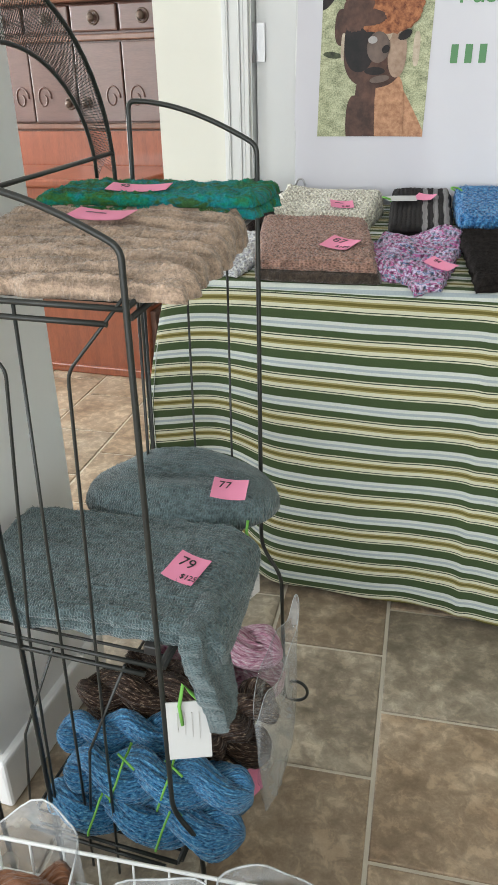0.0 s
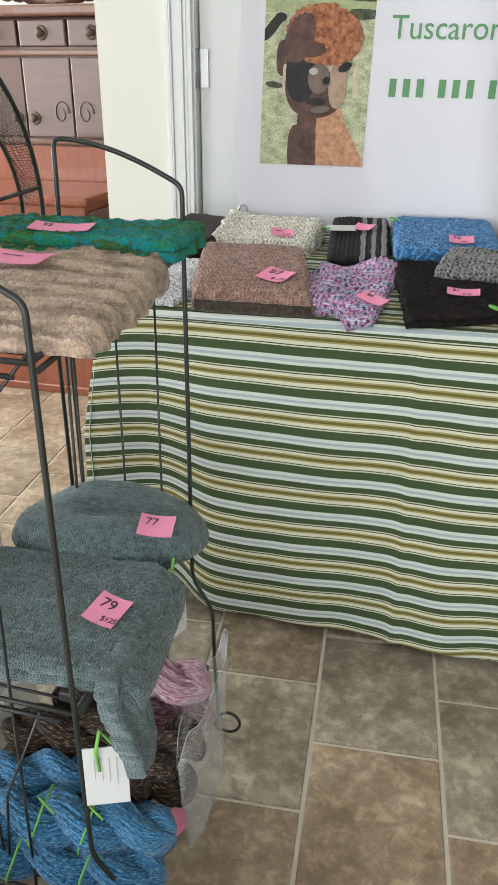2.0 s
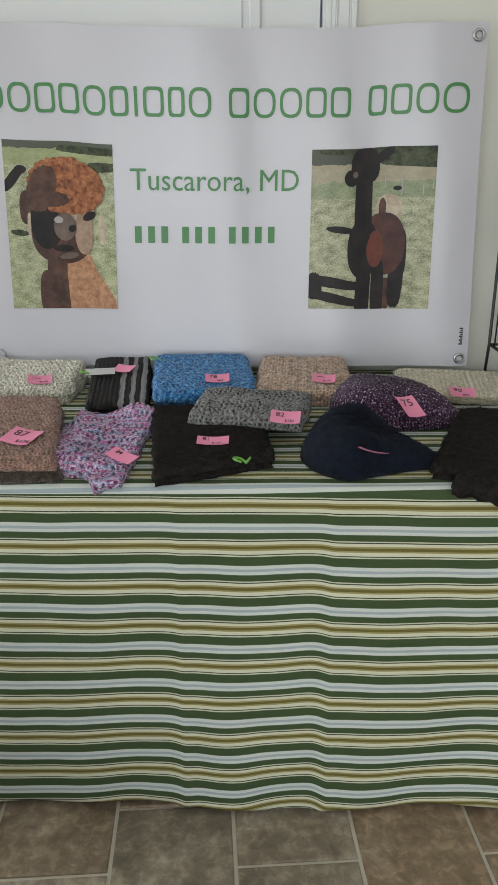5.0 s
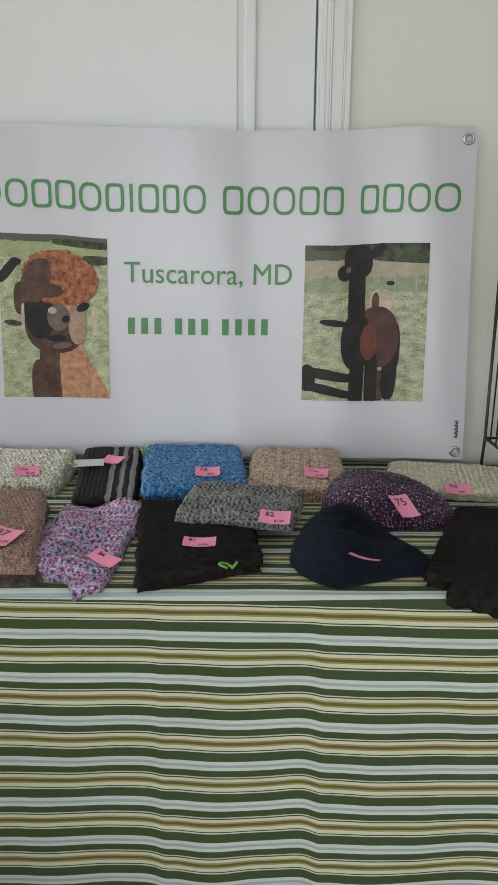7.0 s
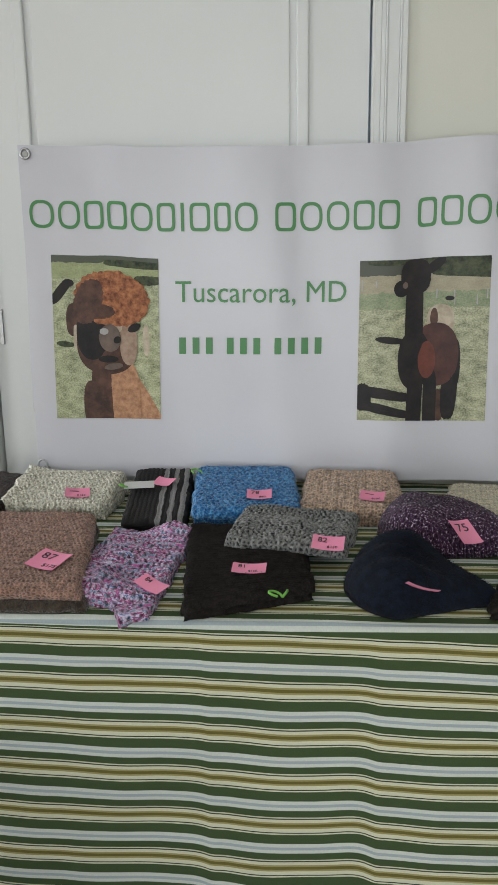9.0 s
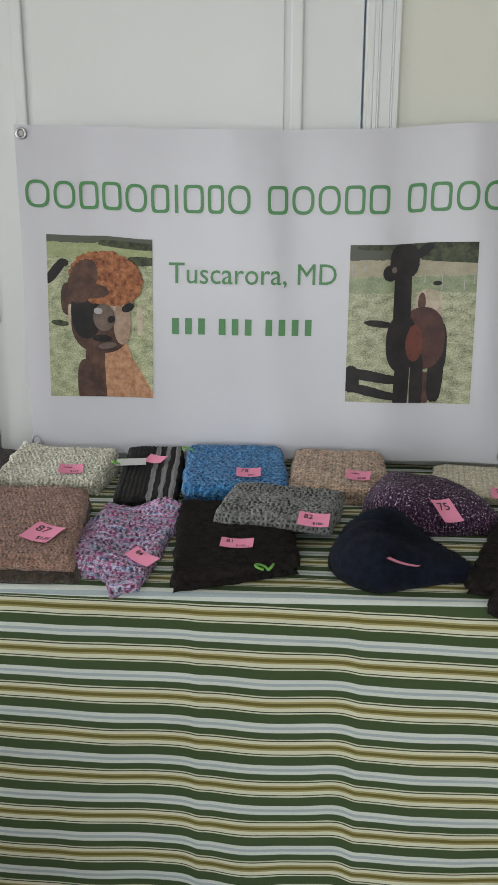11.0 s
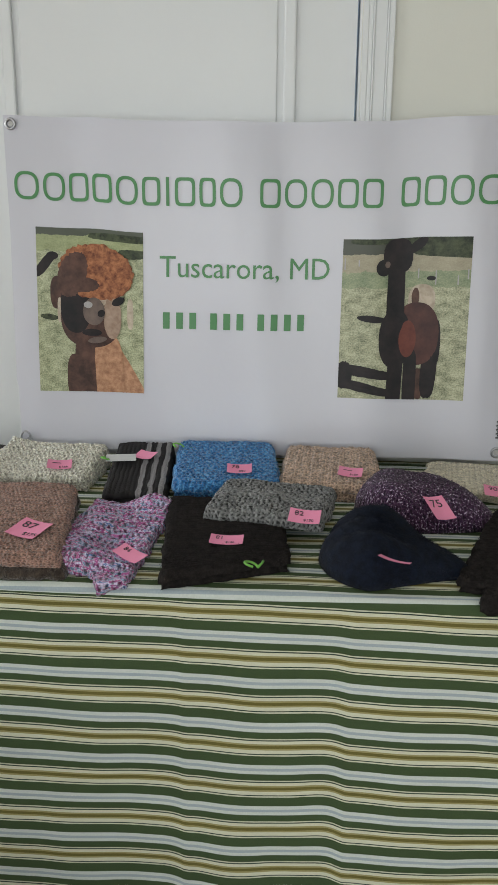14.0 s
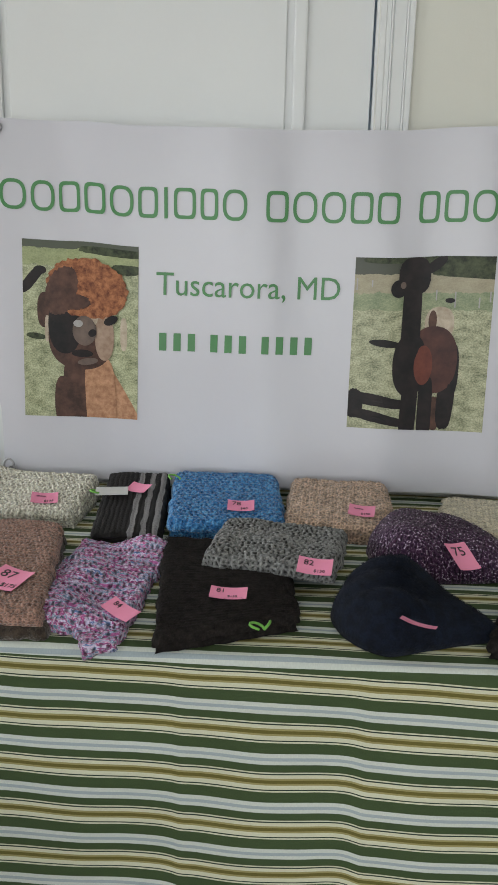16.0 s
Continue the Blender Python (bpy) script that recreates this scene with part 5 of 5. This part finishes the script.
def side_frame(y, top, back, bend, foot):
    """One hoop of the rack: front leg with its kink, arched top rail and back leg."""
    pts = [(XF + 0.042, y, 0.012), (XF + 0.036, y, foot), (XF, y, bend), (XF + 0.002, y, top)]
    arc = [(XF + (XB + 0.06 - XF) * s, y, top + (back - top) * math.sin(s * math.pi / 2) ** 0.9) for s in (0.12, 0.3, 0.5, 0.7, 0.88)]
    pts = rounded_path([*pts, *arc, (XB + 0.055, y, back), (XB + 0.05, y, 0.86), (XB + 0.045, y, 0.012)], 0.022)
    frame_ob = part("side_frame", tubes([pts], R), M["wire"], rack)
    part("scroll_foot", tubes([[(XF + 0.066 + (0.033 - a * 0.0006) * math.cos(a / 4.2 + 2.6), y - 0.012, 0.038 + (0.033 - a * 0.0006) * math.sin(a / 4.2 + 2.6)) for a in range(27)]], R * 0.85), M["wire"], frame_ob)
    return frame_ob


side_frame(YN, 0.945, 1.00, 0.195, 0.145)
side_frame(YF, 0.998, 1.055, 0.345, 0.285)
for nm, z, rise in (("shelf", 0.888, 0.03), ("shelf", 0.448, 0.012), ("shelf", 0.085, 0.0)):
    bm = tubes([[(XF, YN, z), (XF, YF, z + rise), (XB, YF, z + rise), (XB, YN, z), (XF, YN, z)], [(XF - 0.02, YN, z - 0.016), (XB, YN, z - 0.016)],
                [(XF, YN + 0.012, z - 0.012), (XF, YF - 0.012, z + rise - 0.012)]], R * 0.9)
    shelf = part(nm, bm, M["wire"], rack, "black wire shelf")
    for k in range(11):
        y = YN + (YF - YN) * (k + 0.5) / 11
        part("rod", tubes([[(XF, y, z + rise * (k + 0.5) / 11), (XB, y, z + rise * (k + 0.5) / 11)]], 0.002, 6), M["wire"], shelf)
wires = [[(-0.130, YF, 0.915), (-0.134, YF, 0.45), (-0.140, YF, 0.02)], [(-0.196, YF, 0.915), (-0.199, YF, 0.45), (-0.205, YF, 0.02)],
         [(XF + 0.001, YN, 0.900), (-0.154, YN, 0.818), (-0.168, YN, 0.45), (-0.182, YN, 0.02)],
         [(-0.270, YN, 0.850), (-0.227, YN, 0.816), (-0.262, YN, 0.45), (-0.275, YN, 0.02)],
         [(-0.205, YN, 0.885), (-0.213, YN, 0.60), (-0.225, YN, 0.02)]]
for w in wires:
    part("upright_wire", tubes([rounded_path(w, 0.012)], 0.0020, 6), M["wire"], rack)
part("brace", tubes([[(XF, YF, 0.955), (XF - 0.03, YF, 0.925)]], 0.002, 6), M["wire"], rack)
for x in (-0.20, -0.30):
    part("brace", tubes([[(x + 0.07, YN, 0.44), (x, YN, 0.27), (x - 0.02, YN, 0.10)]], 0.0020, 6), M["wire"], rack)
for y in (YF - 0.012, YF - 0.035):
    part("back_leg", tubes([[(-0.262, y, 0.9), (-0.272, y, 0.42), (-0.276, y, 0.02)]], 0.0026, 6), M["wire"], rack)
part("latch", boxed((XF - 0.022, YN + 0.0055, 0.458), (XF - 0.004, YN + 0.016, 0.472), 0.002), M["black_plastic"], rack)
part("latch", boxed((XF - 0.002, YF - 0.014, 0.150), (XF + 0.030, YF - 0.005, 0.160), 0.002), M["black_plastic"], rack)

# arched back with its mesh infill
AY, AZ = 1.125, 0.952


def arch(ry, rz, n=28):
    return [(XB - 0.004, AY + ry * math.cos(math.pi * k / n), AZ + rz * math.sin(math.pi * k / n)) for k in range(n + 1)]


part("back_arch", tubes([[(XB - 0.004, AY + 0.265, 0.02), *arch(0.265, 0.25), (XB - 0.004, AY - 0.265, 0.02)]], R), M["wire"], rack)
part("back_arch", tubes([arch(0.208, 0.172)], R * 0.8), M["wire"], rack)
part("cross_bar", tubes([[(XB - 0.004, AY - 0.265, AZ + 0.01), (XB - 0.004, AY + 0.265, AZ + 0.03)]], R * 0.9), M["wire"], rack)
bm = bmesh.new()
for k in range(170):
    for tilt in (-1, 1):
        a0, a1 = math.pi * k / 170, math.pi * (k + tilt * 9) / 170
        if 0 <= a1 <= math.pi:
            tube(bm, [(XB - 0.004, AY + 0.208 * math.cos(a0), AZ + 0.172 * math.sin(a0)), (XB - 0.004, AY + 0.265 * math.cos(a1), AZ + 0.25 * math.sin(a1))], 0.0004, 4)
part("wire_mesh", bm, M["wire"], rack, "fine black wire mesh in the arch")


# ---------------------------------------------------------------- knitwear and yarn on the rack
G = "knitwear on the rack"
knit("scarf", "teal and green mottled mohair scarf, folded on the top shelf", "scarf", -0.202, 1.272, 0.922, 0.315, 0.16, 0.026, 3, "teal", "noise", 0.010, 2, seed=21, fuzz=6000, fuzz_len=0.0025, puff=0.3, group=G)
knit("scarf", "fawn mohair scarf with soft ridges, folded on the top shelf", "scarf", -0.203, 1.075, 0.889, 0.33, 0.31, 0.018, 2, "mohair", "ridge", 0.014, 1, seed=22, lift=0.028, fuzz=7000, fuzz_len=0.004, shear=-0.07, puff=0.25, group=G)
dome("knitted_hat", "slate grey knitted beret with a ribbed crown", -0.198, 1.265, 0.462, 0.325, 0.225, 0.056, 6, "slate", "fine", 0.005, 23, tail=0.0, fuzz=2500, fuzz_len=0.004, group=G)


def hang(p):
    """Bends the end of a scarf down past the shelf's front rail."""
    e = 0.125
    if p.x <= e:
        return p
    d = p.x - e
    a = min(1.0, d / 0.05) * math.pi / 2
    q = Vector((e + 0.045 * math.sin(a), p.y, p.z - 0.045 * (1 - math.cos(a)) - max(0.0, d - 0.05)))
    q.x += p.z * math.sin(a) * 0.5
    q.y = p.y * (1 - min(0.55, max(0.0, d - 0.02) * 2.6))
    return q


scarf_c = knit("scarf", "slate grey knitted scarf hanging off the middle shelf", "scarf", -0.205, 1.045, 0.464, 0.40, 0.25, 0.024, 5, "slate", "fine", 0.006, 2, seed=24, fuzz=2500, fuzz_len=0.004, sag=hang, group=G)
scarf_e = knit("scarf_end", "", "", 0.0, 0.0, 0.0, 0.30, 0.095, 0.022, 0, "slate", "fine", 0.007, 1, seed=25, group=G, taper=0.0,
     sag=lambda p: Vector((-0.045 + p.z + 0.02 * math.sin(p.x * 9), 0.965 + p.y * (0.95 - 2.6 * max(0.0, p.x + 0.04)) - 0.12 * (p.x + 0.1), 0.420 - p.x * 0.48)))
joined_to(scarf_c, scarf_e)
bpy.context.view_layer.update()
price_tag(-0.215, 1.235, 0.967, 0.085, 0.032, 4, 4, 0, "92", group="price tags on the rack")
price_tag(-0.205, 1.105, 0.930, 0.08, 0.038, -6, 3, 0, bars=1, group="price tags on the rack")
price_tag(-0.100, 1.225, 0.527, 0.054, 0.044, 10, 10, 4, "77", group="price tags on the rack")
price_tag(-0.100, 1.045, 0.512, 0.048, 0.052, -12, 4, 4, "79", "$125", group="price tags on the rack")

cd = thing("card_tag", -0.055, 0.918, 0.392, "white card tag hanging by a lime green yarn loop", "tag", "", "", 22)
part("card", moved(boxed((-0.027, -0.001, -0.088), (0.027, 0.0006, 0.0)), Matrix.Rotation(radians(-6), 4, "X")), M["card"], cd)
for k in range(4):
    part("stroke", moved(boxed((-0.014 + 0.009 * k, -0.0022, -0.045 - 0.004 * k), (-0.0132 + 0.009 * k, -0.0012, -0.016)), Matrix.Rotation(radians(-6), 4, "X")), M["laminate"], cd)
part("string", tubes([[(-0.008, -0.004, -0.035), (-0.010, -0.008, 0.0), (-0.004, 0.0, 0.028), (0.004, 0.003, 0.012), (0.024, -0.003, -0.012)]], 0.0024, 6), M["lime"], cd, "lime green yarn loop")
cd = thing("card_tag", -0.055, 1.175, 0.44, "white card tag hanging by a lime green yarn loop", "tag", "", "", 70)
part("card", boxed((-0.024, -0.001, -0.085), (0.024, 0.0006, 0.0)), M["card"], cd)
part("string", tubes([[(0, -0.003, -0.012), (0.004, -0.006, 0.012), (0.0, 0.004, 0.035), (0.01, 0.008, 0.05)]], 0.0024, 6), M["lime"], cd, "lime green yarn loop")

Z = 0.092
skein("yarn_skein", "sky blue yarn skein tied with lime green", -0.145, 0.935, Z, 0.30, 0.040, 4, "skein_blue", 1.6, seed=1, ties=(-0.22, 0.12))
skein("yarn_skein", "sky blue yarn skein tied with lime green", -0.150, 1.005, Z + 0.004, 0.30, 0.040, -4, "skein_blue", 1.5, seed=2, ties=(0.16,))
skein("yarn_skein", "sky blue yarn skein tied with lime green", -0.130, 0.960, Z + 0.050, 0.28, 0.038, 7, "skein_blue", 1.7, seed=3, ties=(0.05, -0.2))
skein("yarn_skein", "sky blue yarn skein tied with lime green", -0.205, 1.020, Z + 0.056, 0.22, 0.034, 14, "skein_blue", 1.5, seed=9)
skein("yarn_skein", "dark brown tweed yarn skein", -0.150, 1.072, Z + 0.018, 0.31, 0.040, 2, "skein_brown", 1.5, seed=4)
skein("yarn_skein", "dark brown tweed yarn skein", -0.195, 1.092, Z + 0.066, 0.25, 0.038, 10, "skein_brown", 1.4, seed=5)
skein("yarn_skein", "dark brown tweed yarn skein", -0.055, 1.090, Z + 0.060, 0.15, 0.038, 58, "skein_brown", 1.3, seed=6)
skein("yarn_skein", "dark brown tweed yarn skein", -0.200, 1.145, Z + 0.075, 0.15, 0.028, -12, "skein_brown", 1.3, seed=11)
skein("yarn_skein", "pale pink marled yarn skein in a clear bag", -0.145, 1.225, Z + 0.006, 0.26, 0.045, 4, "skein_pink", 1.5, seed=7)
skein("yarn_skein", "pale pink marled yarn skein in a clear bag", -0.150, 1.215, Z + 0.100, 0.28, 0.040, -6, "skein_pink", 1.5, seed=8)


def zip_bag(name, label, x, y, z, w, d, h, rz, seed, flare=1.15, lip=0.0014, group="clear zip bags"):
    """A soft clear bag standing open, with its thicker seal round the mouth."""
    ob = thing(name, x, y, z, label, "bag", group, "", rz)
    bm = bmesh.new()
    n, rows = 44, 16
    prev, mouth = None, []
    for j in range(rows + 1):
        q = j / rows
        ring = []
        for k in range(n):
            a = 2 * math.pi * k / n
            c, s = math.cos(a), math.sin(a)
            g = 0.72 + (flare - 0.72) * q ** 0.7
            px = math.copysign(abs(c) ** 0.95, c) * w / 2 * g
            py = math.copysign(abs(s) ** 0.95, s) * d / 2 * g
            wr = noise.noise(Vector((c * 1.6, s * 1.6, q * 2.5 + seed * 5)))
            f2 = noise.noise(Vector((c * 5, s * 5, q * 6 + seed)))
            hz = h * q * (1 + 0.30 * noise.noise(Vector((c, s, seed))) + 0.10 * q * c)
            ring.append(bm.verts.new((px * (1 + 0.16 * wr) + 0.006 * f2 * (1 - q), py * (1 + 0.2 * wr) + 0.006 * f2 * (1 - q), 0.004 + hz)))
        if prev:
            for k in range(n):
                bm.faces.new((prev[k], prev[(k + 1) % n], ring[(k + 1) % n], ring[k])).smooth = True
        else:
            bm.faces.new(ring[::-1])
        prev = ring
    mouth = [v.co.copy() for v in prev]
    part("clear_film", bm, M["bag"], ob)
    lb = bmesh.new()
    tube(lb, mouth, lip, 6, True)
    part("seal", lb, M["bag_edge"], ob, "white zip seal round the mouth")
    return ob


zip_bag("plastic_bag", "clear plastic bag round the pink yarn on the bottom shelf", 0.0, 1.14, Z - 0.03, 0.045, 0.26, 0.23, 4, 3, 1.0, 0.0005)
pt = new("paper_slip")
pt.matrix_world = pose(-0.012, 1.045, 0.12, 70, 10, 70)
tagged(pt, "pink paper slip inside the clear bag", "paper slip")
part("paper", boxed((-0.014, -0.022, 0), (0.014, 0.022, 0.0008)), M["pink_paper"], pt)

# ---------------------------------------------------------------- white wire basket with bagged yarn
KX0, KX1, KY0, KY1, KZ = -0.36, 0.158, 0.505, 0.848, 0.20
bk = thing("wire_basket", -0.085, 0.6505, 0, "white coated wire basket on the floor", "basket", rz=5.5)
bx, by = (KX1 - KX0) / 2, (KY1 - KY0) / 2


def loop(z, inset, r):
    a, b = bx - inset, by - inset
    pts = rounded_path([(0, -b, z), (a, -b, z), (a, b, z), (-a, b, z), (-a, -b, z), (0, -b, z)], 0.02)
    return tube(bmesh.new(), pts[:-1], r, 8, True)


part("rim", loop(KZ, 0, 0.0026), M["wire_white"], bk)
for z, i in ((0.145, 0.006), (0.075, 0.014), (0.012, 0.02)):
    part("hoop", loop(z, i, 0.0022), M["wire_white"], bk)
for k in range(11):
    x = -bx + 2 * bx * (k + 0.5) / 11
    part("upright_wire", tubes([rounded_path([(x, by, KZ), (x * 0.96, by - 0.02, 0.012), (x * 0.96, -by + 0.02, 0.012), (x, -by, KZ)], 0.015)], 0.0017, 6), M["wire_white"], bk)
for k in range(6):
    y = -by + 2 * by * (k + 0.5) / 6
    part("upright_wire", tubes([rounded_path([(bx, y, KZ), (bx - 0.02, y * 0.96, 0.012), (-bx + 0.02, y * 0.96, 0.012), (-bx, y, KZ)], 0.015)], 0.0017, 6), M["wire_white"], bk)

F = 0.016
zip_bag("plastic_bag", "clear zip bag of oat yarn in the basket", -0.04, 0.70, F, 0.16, 0.17, 0.215, -10, 5)
yarn_ball("yarn_ball", "oat coloured yarn ball in a clear zip bag", -0.065, 0.735, F + 0.135, 0.031, "skein_oat", 2)
yarn_ball("yarn_ball", "oat coloured yarn ball in a clear zip bag", -0.070, 0.70, F + 0.100, 0.032, "skein_oat", 3)
yarn_ball("yarn_ball", "oat coloured yarn ball in a clear zip bag", -0.012, 0.690, F + 0.095, 0.034, "skein_oat", 4)
yarn_ball("yarn_ball", "oat coloured yarn ball in a clear zip bag", -0.04, 0.71, F + 0.004, 0.056, "skein_oat", 9)
green_tie(-0.075, 0.705, F + 0.18, 0.016, 10)
zip_bag("plastic_bag", "clear zip bag of teal and cream yarn in the basket", 0.085, 0.79, F, 0.135, 0.12, 0.20, 8, 7, 1.1)
skein("yarn_skein", "teal, navy and cream marled yarn skein in a clear zip bag", 0.088, 0.808, F + 0.115, 0.09, 0.040, 20, "skein_multi", 1.0, seed=2, group="yarn in the basket")
skein("yarn_skein", "teal, navy and cream marled yarn skein in a clear zip bag", 0.118, 0.772, F + 0.090, 0.09, 0.036, -12, "skein_multi", 1.0, seed=3, group="yarn in the basket")
skein("yarn_skein", "teal, navy and cream marled yarn skein in a clear zip bag", 0.10, 0.79, F + 0.006, 0.11, 0.036, 5, "skein_multi", 1.0, seed=5, group="yarn in the basket")
zip_bag("plastic_bag", "clear zip bag of hot pink yarn in the basket", 0.098, 0.665, F, 0.12, 0.13, 0.20, 3, 9, 1.05)
yarn_ball("yarn_ball", "hot pink yarn ball in a clear zip bag", 0.098, 0.70, F + 0.10, 0.038, "skein_rose", 5)
yarn_ball("yarn_ball", "hot pink yarn ball in a clear zip bag", 0.095, 0.67, F + 0.004, 0.042, "skein_rose", 6)
zip_bag("plastic_bag", "clear zip bag of rust brown yarn in the basket", -0.235, 0.715, F, 0.20, 0.2, 0.23, 5, 11, 1.12)
skein("yarn_skein", "rust brown yarn skein in a clear zip bag", -0.235, 0.745, F + 0.11, 0.16, 0.04, 30, "skein_rust", 1.0, seed=7, group="yarn in the basket")
skein("yarn_skein", "rust brown yarn skein in a clear zip bag", -0.235, 0.71, F + 0.02, 0.16, 0.046, 10, "skein_rust", 1.0, seed=8, group="yarn in the basket")
cd = thing("card_tag", 0.02, 0.735, F + 0.165, "white printed card tag beside the bagged yarn", "tag", "", "", -52)
part("card", moved(boxed((-0.045, -0.014, 0), (0.045, 0.014, 0.0012)), Matrix.Rotation(radians(24), 4, "X")), M["card"], cd)
part("printed_square", moved(boxed((0.022, -0.008, 0.0013), (0.036, 0.006, 0.002)), Matrix.Rotation(radians(24), 4, "X")), M["ink_black"], cd)

# ---------------------------------------------------------------- tiled floor
TW, TD, GAP, TURN_F = 0.2415, 0.3065, 0.007, 4.6
floor = tagged(part("floor", boxed((-3.32, -2.52, -0.06), (2.72, 4.22, -0.004)), M["grout"]), "brown and grey stone-look tiles with pale grout", "floor", "", "structure")


def tile_mesh(w, d):
    bm = bmesh.new()
    e = 0.003
    lo = [bm.verts.new((sx * w / 2, sy * d / 2, -0.0045)) for sx, sy in ((-1, -1), (1, -1), (1, 1), (-1, 1))]
    hi = [bm.verts.new((sx * (w / 2 - e), sy * (d / 2 - e), 0.0)) for sx, sy in ((-1, -1), (1, -1), (1, 1), (-1, 1))]
    mid = [bm.verts.new((sx * (w / 2 - e * 0.3), sy * (d / 2 - e * 0.3), -0.001)) for sx, sy in ((-1, -1), (1, -1), (1, 1), (-1, 1))]
    bm.faces.new(hi)
    for a, b in ((lo, mid), (mid, hi)):
        for k in range(4):
            bm.faces.new((a[k], a[(k + 1) % 4], b[(k + 1) % 4], b[k]))
    me = bpy.data.meshes.new("tile")
    bm.to_mesh(me)
    bm.free()
    me.materials.append(M["tile"])
    return me


tile_data = tile_mesh(TW - GAP, TD - GAP)
turn = Matrix.Translation((0.127, 1.504, 0)) @ Matrix.Rotation(radians(TURN_F), 4, "Z")
rest = bmesh.new()
placed = 0
for ci in range(-18, 16):
    for ri in range(-17, 14):
        cx = (ci + 0.5) * TW
        cy = (ri + 0.5) * TD + (0 if ci % 2 else TD / 2)
        p = turn @ Vector((cx, cy, 0))
        if not (-3.32 < p.x < 2.72 and -2.52 < p.y < 4.2):
            continue
        near = -1.7 < p.x < 1.5 and 0.3 < p.y < 3.0
        if near and placed < 300:
            t_ob = new("tile", tile_data)
            t_ob.parent = floor
            t_ob.matrix_world = turn @ Matrix.Translation((cx, cy, 0))
            placed += 1
        else:
            w, d = (TW - GAP) / 2, (TD - GAP) / 2
            q = [rest.verts.new(turn @ Vector((cx + sx * w, cy + sy * d, -0.0005))) for sx, sy in ((-1, -1), (1, -1), (1, 1), (-1, 1))]
            rest.faces.new(q)
rest_ob = part("outer_tiles", rest, M["tile"], floor)
rest_ob["kind"] = "stuff"
